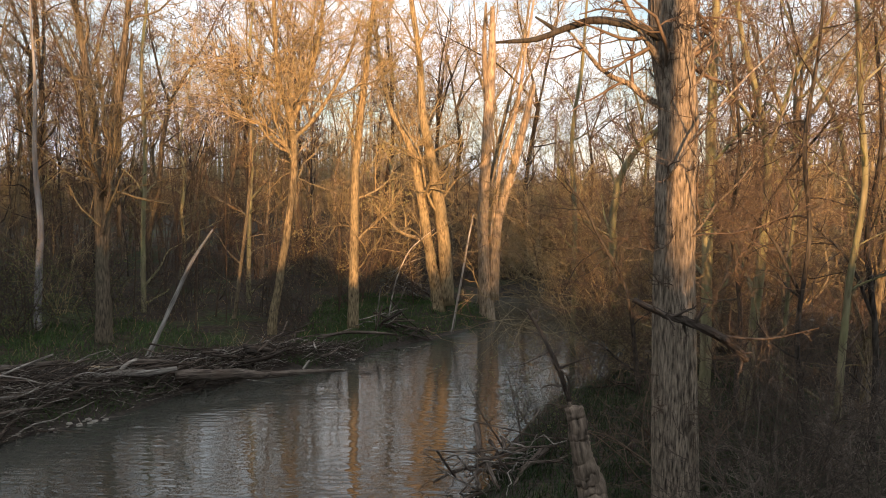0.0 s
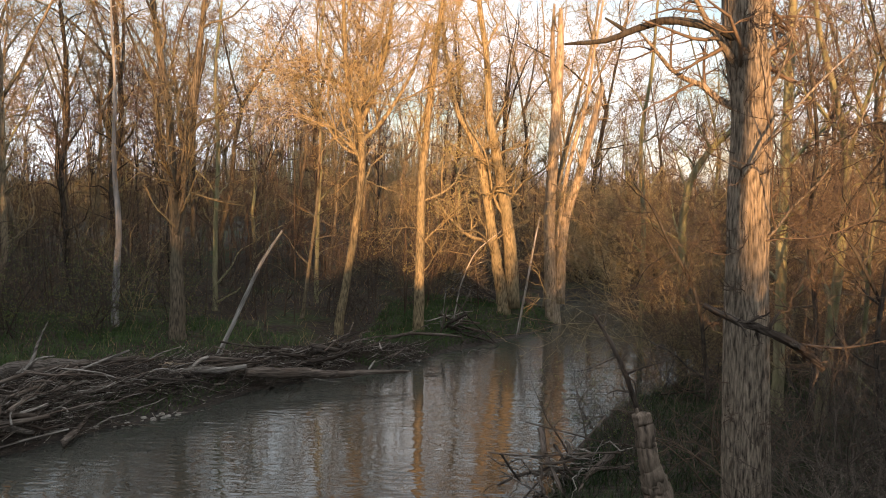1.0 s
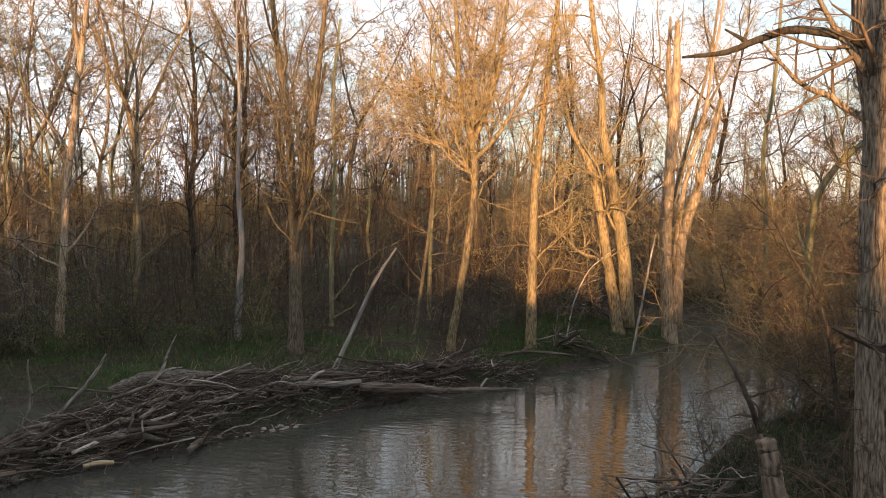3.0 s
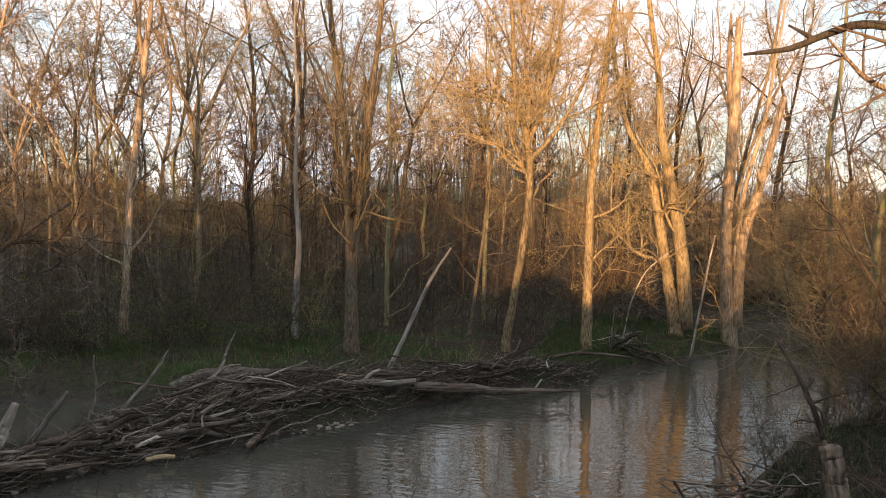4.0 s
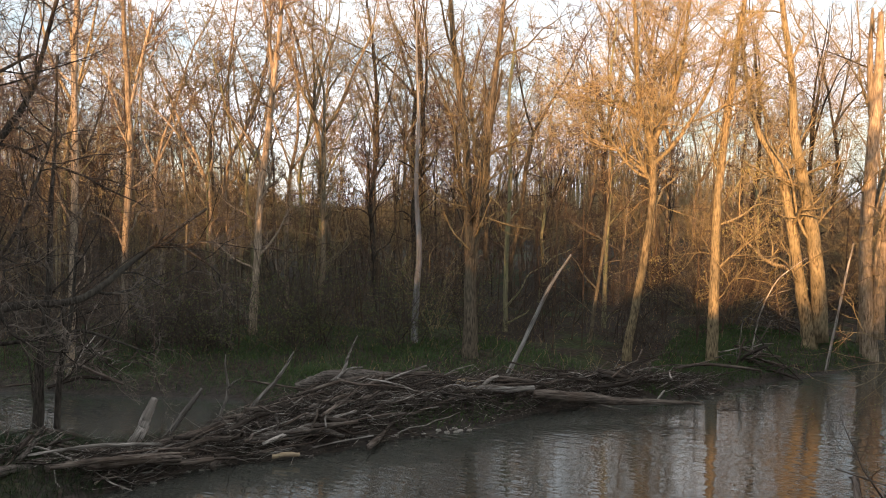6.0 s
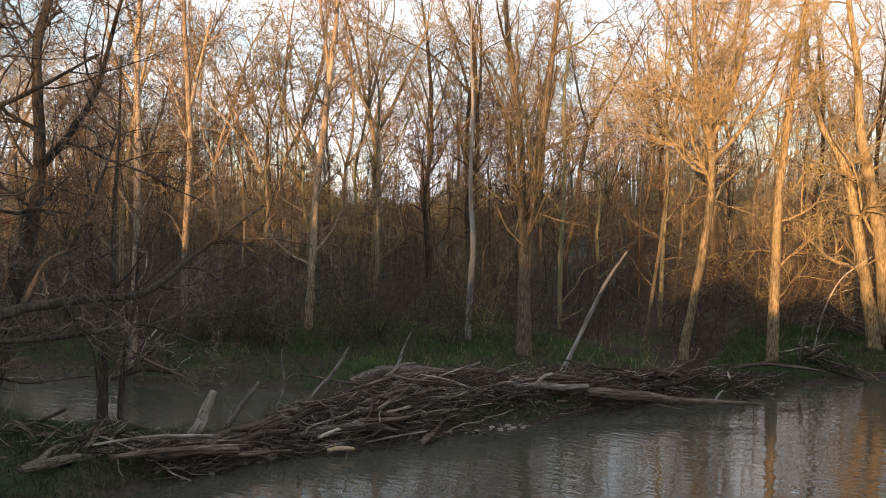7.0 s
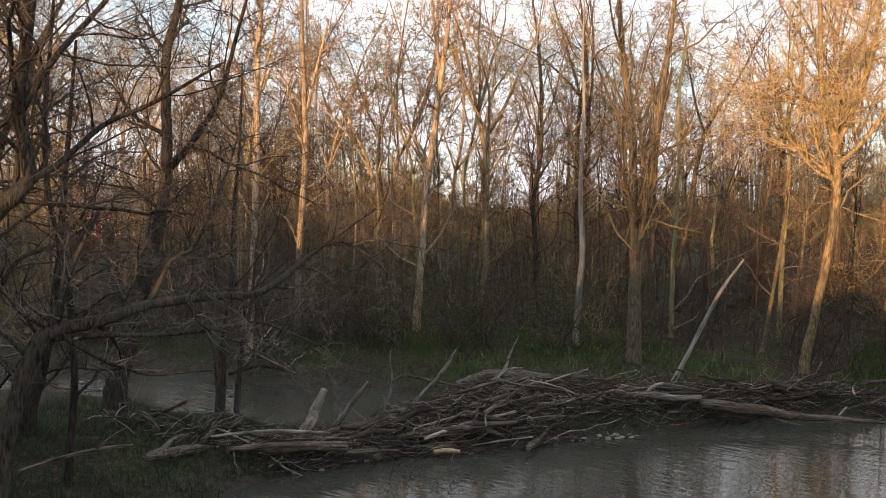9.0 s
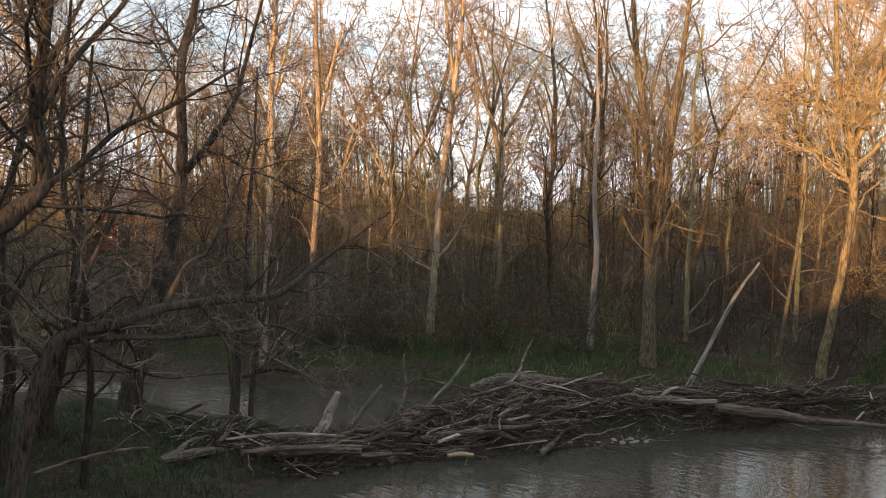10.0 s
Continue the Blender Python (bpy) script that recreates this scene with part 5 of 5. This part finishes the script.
log("curved grey branch rising from the driftwood", [(-9.89, 12.85, 0.31, 0.045), (-9.68, 13.01, 0.72, 0.037), (-9.36, 13.24, 1.13, 0.033), (-9.23, 13.33, 1.34, 0.029), (-9.08, 13.43, 1.68, 0.016)], M_DRIFT_PALE, seed=7)
log("pale root branch with a forked tip", [(-10.10, 14.92, 0.21, 0.059), (-9.76, 15.14, 0.40, 0.054), (-9.39, 15.37, 0.71, 0.045), (-9.21, 15.48, 0.92, 0.036), (-9.10, 15.55, 1.30, 0.023), (-8.94, 15.64, 1.70, 0.009)], M_DRIFT_PALE, seed=8, branches=[[(-9.31, 15.42, 0.78, 0.032), (-9.11, 15.54, 0.97, 0.023), (-8.85, 15.69, 1.00, 0.014)]])
log("thick dark weathered trunk on top of the pile", [(-10.38, 15.45, 0.44, 0.103), (-9.93, 15.74, 0.59, 0.140), (-9.30, 16.12, 0.67, 0.150), (-8.66, 16.48, 0.62, 0.122), (-8.10, 16.75, 0.48, 0.066)], M_WEATHER, seed=9)
log("long thin grey pole across the pile", [(-9.50, 14.83, 0.14, 0.035), (-8.71, 15.31, 0.53, 0.031), (-8.09, 15.64, 0.85, 0.027), (-7.45, 15.95, 1.11, 0.018)], M_DRIFT_PALE, seed=10)
log("long grey pole lying aslant on the driftwood", [(-9.18, 13.73, 0.19, 0.046), (-8.63, 14.08, 0.39, 0.042), (-8.12, 14.38, 0.58, 0.037), (-7.83, 14.54, 0.82, 0.025)], M_DRIFT, seed=11)
log("short sawn log end with pale wood", [(-10.11, 11.51, 0.35, 0.092), (-9.92, 11.67, 0.36, 0.089), (-9.73, 11.83, 0.38, 0.081)], M_WEATHER, seed=12)
log("brown log low in the pile", [(-9.70, 11.98, 0.03, 0.043), (-9.36, 12.25, 0.21, 0.048), (-8.97, 12.53, 0.30, 0.045), (-8.55, 12.82, 0.31, 0.034)], M_DRIFT, seed=13)
log("pale smooth log with an upturned root", [(-7.21, 16.29, 0.52, 0.054), (-6.65, 16.52, 0.54, 0.067), (-5.97, 16.77, 0.55, 0.072), (-5.40, 16.97, 0.63, 0.040)], M_DRIFT_PALE, seed=14, branches=[[(-6.47, 16.59, 0.53, 0.049), (-6.34, 16.64, 0.75, 0.040), (-6.13, 16.72, 0.87, 0.027)]])
log("long dark log lying at the waterline", [(-5.48, 17.15, 0.44, 0.082), (-4.86, 17.49, 0.40, 0.100), (-4.00, 17.86, 0.34, 0.083), (-3.08, 18.19, 0.30, 0.051), (-2.15, 18.47, 0.29, 0.023)], M_DRIFT, seed=15)
log("grey log resting on the driftwood", [(-7.45, 16.83, 0.62, 0.042), (-6.88, 17.08, 0.67, 0.046), (-6.29, 17.30, 0.70, 0.042), (-5.58, 17.54, 0.63, 0.028)], M_DRIFT, seed=16)
log("thin pale branch lying on the mud", [(-8.50, 12.62, 0.03, 0.023), (-7.96, 12.97, 0.16, 0.019), (-7.30, 13.34, 0.29, 0.015)], M_DRIFT_PALE, seed=17)
log("short orange-brown broken plank at the waterline", [(-8.55, 11.97, 0.12, 0.039), (-8.38, 12.10, 0.12, 0.044), (-8.17, 12.24, 0.13, 0.035)], M_RAW, seed=18, name="broken_plank")
log("dark half-sunk log along the bank", [(-10.32, 8.89, 0.57, 0.040), (-10.08, 9.56, 0.52, 0.044), (-9.76, 10.25, 0.46, 0.039), (-9.38, 10.95, 0.35, 0.024)], M_DRIFT, seed=19)
log("thin branch with a curved end on the mound", [(-4.83, 18.59, 0.33, 0.039), (-4.14, 18.75, 0.45, 0.039), (-3.73, 18.83, 0.57, 0.034), (-3.46, 18.89, 0.71, 0.019)], M_DRIFT, seed=20)
log("brown log among sticks on the far bank", [(-5.82, 19.66, 0.36, 0.041), (-4.89, 19.91, 0.44, 0.046), (-4.09, 20.09, 0.44, 0.041), (-3.43, 20.21, 0.40, 0.026)], M_DRIFT, seed=21)
log("grey branch beside the grassy bank", [(-3.22, 21.56, 0.41, 0.038), (-2.53, 21.65, 0.56, 0.044), (-1.84, 21.72, 0.54, 0.038), (-1.16, 21.76, 0.49, 0.022)], M_DRIFT, seed=22)
log("short pale stub standing in shallow water", [(-3.07, 18.45, 0.30, 0.024), (-3.00, 18.46, 0.40, 0.024), (-2.93, 18.47, 0.50, 0.019)], M_DRIFT_PALE, seed=23)
log("broad weathered root log split along its grain, on the near point", [(-10.92, 7.75, 0.60, 0.050), (-11.02, 8.17, 0.55, 0.085), (-11.08, 8.87, 0.50, 0.075), (-11.10, 9.48, 0.45, 0.060), (-10.94, 10.23, 0.38, 0.030)], M_WEATHER, seed=24, branches=[[(-11.08, 8.95, 0.55, 0.050), (-11.04, 9.15, 0.70, 0.035), (-11.00, 9.25, 0.82, 0.014)], [(-11.10, 9.45, 0.50, 0.040), (-11.22, 9.75, 0.62, 0.028), (-11.20, 9.98, 0.74, 0.010)], [(-11.00, 8.10, 0.60, 0.055), (-11.25, 8.55, 0.66, 0.040), (-11.45, 9.10, 0.60, 0.018)]])
log("long dark log running up into the heap", [(-10.18, 10.92, 0.36, 0.085), (-9.79, 11.96, 0.46, 0.095), (-9.45, 12.96, 0.56, 0.085), (-8.99, 13.62, 0.70, 0.050)], M_DRIFT, seed=41)
log("bent grey-brown limb in the front of the heap", [(-9.31, 11.91, 0.26, 0.055), (-8.79, 12.41, 0.34, 0.070), (-8.25, 13.03, 0.34, 0.060), (-7.80, 13.14, 0.27, 0.030)], M_WEATHER, seed=42, branches=[[(-8.79, 12.41, 0.36, 0.035), (-8.80, 12.50, 0.56, 0.028), (-8.90, 12.55, 0.68, 0.012)]])
log("thin log stranded on the mud ledge", [(-9.43, 11.50, 0.08, 0.022), (-8.63, 12.30, 0.10, 0.030), (-8.28, 13.08, 0.11, 0.028), (-7.61, 13.85, 0.13, 0.018)], M_DRIFT_PALE, seed=43)
log("dark sodden log at the foot of the pile", [(-10.51, 9.61, 0.36, 0.070), (-9.86, 10.11, 0.36, 0.080), (-9.45, 10.70, 0.32, 0.050)], M_DRIFT, seed=44)
log("dark broken limb across the middle of the pile", [(-8.38, 14.42, 0.46, 0.040), (-7.67, 15.13, 0.56, 0.048), (-6.96, 16.31, 0.66, 0.030)], M_DRIFT, seed=45)
log("pale forked branch in the heap", [(-8.77, 12.01, 0.30, 0.032), (-8.52, 12.91, 0.42, 0.036), (-7.94, 13.82, 0.57, 0.020)], M_DRIFT_PALE, seed=46, branches=[[(-8.52, 12.91, 0.42, 0.022), (-8.50, 13.20, 0.56, 0.016), (-8.38, 13.45, 0.72, 0.008)]])
log("split slab of pale wood on top of the pile", [(-7.22, 16.48, 0.66, 0.035), (-6.90, 16.72, 0.68, 0.050), (-6.58, 16.94, 0.67, 0.030)], M_RAW, seed=47)
log("pale twisted log lying in the grass", [(-14.52, 8.14, 0.28, 0.029), (-14.19, 8.49, 0.22, 0.042), (-13.86, 8.85, 0.20, 0.058), (-13.65, 8.97, 0.29, 0.037)], M_DRIFT_PALE, seed=25, branches=[[(-14.02, 8.96, 0.19, 0.029), (-13.83, 8.97, 0.39, 0.021), (-13.65, 8.97, 0.50, 0.012)]])
log("pale log at the edge of the back channel", [(-14.49, 10.40, 0.28, 0.031), (-14.07, 10.63, 0.27, 0.040), (-13.64, 10.85, 0.23, 0.044), (-13.27, 11.00, 0.30, 0.030)], M_DRIFT_PALE, seed=26)
log("dark log hanging over the back channel", [(-12.97, 10.73, 0.33, 0.063), (-12.42, 10.96, 0.35, 0.054), (-11.94, 11.09, 0.25, 0.037), (-11.65, 11.01, 0.25, 0.020)], M_DRIFT, seed=27)
log("thin fallen branch across the far shore", [(-17.09, 12.77, 0.29, 0.021), (-16.80, 13.39, 0.30, 0.027), (-16.53, 13.96, 0.29, 0.022)], M_DRIFT, seed=28)
log("broken grey log on the far shore", [(-15.36, 13.92, 0.88, 0.047), (-14.99, 14.32, 0.59, 0.052), (-14.63, 14.69, 0.30, 0.042)], M_DRIFT, seed=29)
log("fallen dark branch on the far shore", [(-15.94, 13.72, 0.29, 0.042), (-15.60, 14.33, 0.42, 0.043), (-15.23, 14.93, 0.30, 0.032)], M_DRIFT, seed=30)
log("dark hanging limb caught across the large tree", [(2.21, 9.65, 3.16, 0.027), (2.52, 9.57, 3.01, 0.040), (2.85, 9.48, 2.92, 0.047), (3.23, 9.36, 2.75, 0.043), (3.42, 9.29, 2.53, 0.030)], M_DRIFT, seed=31, name="hanging_limb", twigs=9, branches=[[(3.29, 9.34, 2.73, 0.020), (3.37, 9.31, 2.52, 0.017), (3.33, 9.32, 2.34, 0.007)], [(3.18, 9.38, 2.79, 0.020), (3.62, 9.21, 2.80, 0.013), (4.09, 9.02, 2.96, 0.007)]])
log("broken stump with pale torn top and dark bark", [(1.74, 9.14, 0.49, 0.175), (1.66, 9.15, 1.00, 0.144), (1.59, 9.16, 1.38, 0.119), (1.52, 9.17, 1.77, 0.100), (1.48, 9.18, 2.01, 0.094)], M_STUMP, seed=32, name="stump", branches=[[(1.45, 9.19, 1.89, 0.044), (1.44, 9.19, 1.99, 0.031), (1.43, 9.19, 2.07, 0.012)], [(1.55, 9.17, 1.88, 0.031), (1.55, 9.17, 1.96, 0.025), (1.54, 9.17, 2.01, 0.012)]])
log("thin dead tree leaning over the water", [(1.94, 11.84, 0.97, 0.040), (1.83, 11.86, 1.39, 0.040), (1.66, 11.89, 1.82, 0.036), (1.46, 11.91, 2.27, 0.032), (1.22, 11.94, 2.68, 0.016)], M_DRIFT, seed=33, name="leaning_dead_tree", twigs=9, branches=[[(1.66, 11.89, 1.82, 0.020), (1.93, 11.84, 1.96, 0.012), (2.24, 11.79, 2.07, 0.008)], [(1.55, 11.90, 2.09, 0.016), (1.25, 11.93, 1.93, 0.012), (1.01, 11.96, 1.84, 0.008)]])
log("thin leaning sunlit sapling on the bank", [(0.30, 23.60, 0.24, 0.039), (0.48, 23.60, 1.34, 0.034), (0.69, 23.59, 2.63, 0.029), (0.86, 23.58, 3.58, 0.020)], M_DRIFT_PALE, seed=34, name="leaning_sapling", twigs=3)
log("thin bowed sapling on the grassy bank", [(-1.53, 24.15, 0.59, 0.020), (-1.34, 24.16, 1.58, 0.020), (-0.99, 24.18, 2.40, 0.020), (-0.62, 24.19, 2.81, 0.015), (-0.21, 24.20, 3.14, 0.010)], M_DRIFT_PALE, seed=35, name="bowed_sapling", twigs=9)
log("grey forked branch lying in the grass of the point", [(-10.82, 5.74, 0.93, 0.018), (-10.87, 6.32, 0.95, 0.025), (-10.88, 6.94, 0.93, 0.029), (-10.89, 7.52, 0.86, 0.020)], M_DRIFT, seed=36, branches=[[(-10.32, 6.58, 1.13, 0.015), (-10.63, 7.02, 1.16, 0.013), (-10.95, 7.45, 1.12, 0.007)]])
log("thin grey branch lying low in the pile on the point", [(-10.21, 8.42, 0.90, 0.019), (-9.96, 9.01, 0.88, 0.025), (-9.68, 9.59, 0.82, 0.028), (-9.36, 10.18, 0.71, 0.018)], M_DRIFT_PALE, seed=37)

# ---- stones at the waterline ----
def stone_mesh(seed):
    gg = np.random.default_rng(seed)
    bm = bmesh.new()
    bmesh.ops.create_icosphere(bm, subdivisions=2, radius=1)
    for v in bm.verts:
        v.co *= 1 + 0.25 * (noise.noise(v.co * 1.3 + Vector((seed, 0, 0))))
        v.co.z *= 0.55
    me = bpy.data.meshes.new("stone")
    bm.to_mesh(me)
    bm.free()
    me.materials.append(M_STONE)
    return me


M_STONE = bark("pale_stone", (0.14, 0.125, 0.105), (0.38, 0.35, 0.31), (0.22, 0.20, 0.17), 6, 1.0, 0.6, 0.02, 0.5)
STONES = [stone_mesh(k) for k in (1, 2, 3)]
gs = np.random.default_rng(5)
for k in range(26):
    u = gs.uniform(0, 1)
    x, y = (-7.35 + 1.1 * u + gs.normal() * 0.06, 14.15 + 1.25 * u + gs.normal() * 0.06) if k < 16 else (-9.9 + 0.6 * u + gs.normal() * 0.05, 9.9 + 1.5 * u)
    st = tagged(new("stone", STONES[k % 3]), "small pale stone at the water edge", "stone", "stones along the driftwood")
    s = gs.uniform(0.025, 0.055)
    st.matrix_basis = pose(x, y, max(height(x, y), 0) + 0.3 * s, 0, 0, gs.uniform(0, 360)) @ Matrix.Diagonal((s * 1.3, s, s, 1))

# ---- grass ----
def grass(name, label, spots, material, tall, blade=0.007):
    geo = Geo()
    p = np.array(spots)
    n = len(p)
    gg = np.random.default_rng(int(n))
    way = unit(np.stack([gg.normal(scale=0.45, size=n), gg.normal(scale=0.45, size=n), np.ones(n)], -1))
    cones(geo, p, way, tall * gg.uniform(0.35, 1.3, n), np.full(n, blade), gg.normal(scale=0.35, size=(n, 3)) - np.array([0, 0, 0.25]))
    return tagged(new(name, geo.mesh(name, material)), label, "grass", kind="stuff")


def turf(seed, count, x0, x1, y0, y1, keep, tuft=0.0):
    gg = np.random.default_rng(seed)
    x, y = gg.uniform(x0, x1, count), gg.uniform(y0, y1, count)
    s = np.minimum(shore(RIVER, x, y), shore(POND, x, y))
    ok = (s > 0.05) & keep(x, y, s) & (gg.random(count) < 0.35 + 0.9 * np.clip(waves(x * 1.3, y * 1.3) + 0.3, 0, 1))
    x, y = x[ok], y[ok]
    return np.stack([x, y, land(x, y) - 0.02], -1)


grass("grass", "short green spring grass on the far bank", turf(1, 46000, -3.8, 3, 19.6, 29, lambda x, y, s: s < 5), M_GRASS_LIT, 0.17)
grass("grass", "green grass on the near point, colour darkened for shade", turf(2, 30000, -16, -8, 3, 12, lambda x, y, s: s < 6), M_GRASS_SHADED, 0.26, 0.006)
grass("grass", "green grass along the back channel", turf(3, 44000, -21, -5, 14, 24, lambda x, y, s: (s < 7) & (shore(POND, x, y) < 8)), M_GRASS_LIT, 0.22)
grass("grass", "green grass under the large tree, colour darkened for shade", turf(4, 28000, 0.5, 7, 8, 19, lambda x, y, s: s < 7), M_GRASS_SHADED, 0.25)
grass("dry_grass", "dry straw-coloured grass stems among the trees", turf(5, 6000, -24, 3, 16, 34, lambda x, y, s: s > 1.2), M_STRAW, 0.40, 0.005)


# ---- house far behind the trees ----
def box(geo, x0, x1, y0, y1, z0, z1):
    v = [(x, y, z) for x in (x0, x1) for y in (y0, y1) for z in (z0, z1)]
    geo.add(v, [(0, 1, 3, 2), (4, 6, 7, 5), (0, 4, 5, 1), (2, 3, 7, 6), (0, 2, 6, 4), (1, 5, 7, 3)])


def house(label, place, turn, wide, deep, tall, wall_paint, roof_paint, trim_paint, windows):
    top = tagged(new("house"), label, "house")
    top.matrix_basis = pose(*place, 0, 0, turn)
    wall = Geo()
    box(wall, -wide / 2, wide / 2, -deep / 2, deep / 2, -0.5, tall)
    for s in (-1, 1):
        wall.add([(s * wide / 2, -deep / 2, tall), (s * wide / 2, deep / 2, tall), (s * wide / 2, 0, tall + deep * 0.35)], None, [(0, 1, 2)])
    part("wall", wall, wall_paint, top, smooth=False)
    roof = Geo()
    rise = deep * 0.35
    for s in (-1, 1):
        e, r = s * (deep / 2 + 0.4), 0.12
        low = tall - 0.4 * rise / (deep / 2)
        v = [(x, y, z) for x in (-wide / 2 - 0.4, wide / 2 + 0.4) for y, z in ((e, low), (0, tall + rise), (0, tall + rise + r), (e, low + r))]
        roof.add(v, [(0, 1, 2, 3), (7, 6, 5, 4), (0, 4, 5, 1), (2, 6, 7, 3), (0, 3, 7, 4)])
    part("roof", roof, roof_paint, top, smooth=False)
    for x, z, w, h in windows:
        frame_geo, pane = Geo(), Geo()
        for x0, x1, z0, z1 in ((x - w / 2 - 0.12, x - w / 2, z - 0.12, z + h + 0.12), (x + w / 2, x + w / 2 + 0.12, z - 0.12, z + h + 0.12), (x - w / 2, x + w / 2, z - 0.12, z), (x - w / 2, x + w / 2, z + h, z + h + 0.12)):
            box(frame_geo, x0, x1, -deep / 2 - 0.06, -deep / 2, z0, z1)
        box(pane, x - w / 2, x + w / 2, -deep / 2 - 0.02, -deep / 2, z, z + h)
        wn_ob = part("window", frame_geo, trim_paint, top, "white-painted window surround", False)
        part("pane", pane, M_PANE, wn_ob, "dark glass", False)
    return top


M_RED, M_TRIM, M_ROOF = plain_paint("red_siding", (0.30, 0.055, 0.045)), plain_paint("white_paint", (0.72, 0.72, 0.70)), plain_paint("grey_shingles", (0.16, 0.15, 0.15), 0.9)
M_PANE = plain_paint("dark_glass", (0.03, 0.035, 0.04), 0.08)
house("small red house with white window surrounds far behind the trees", (-63.0, 41.6, 0.9), 57, 4.4, 5.0, 2.8, M_RED, M_ROOF, M_TRIM, [(-1.5, 0.9, 0.9, 1.2), (0.0, 0.0, 0.9, 2.0), (1.4, 0.9, 0.9, 1.2)])
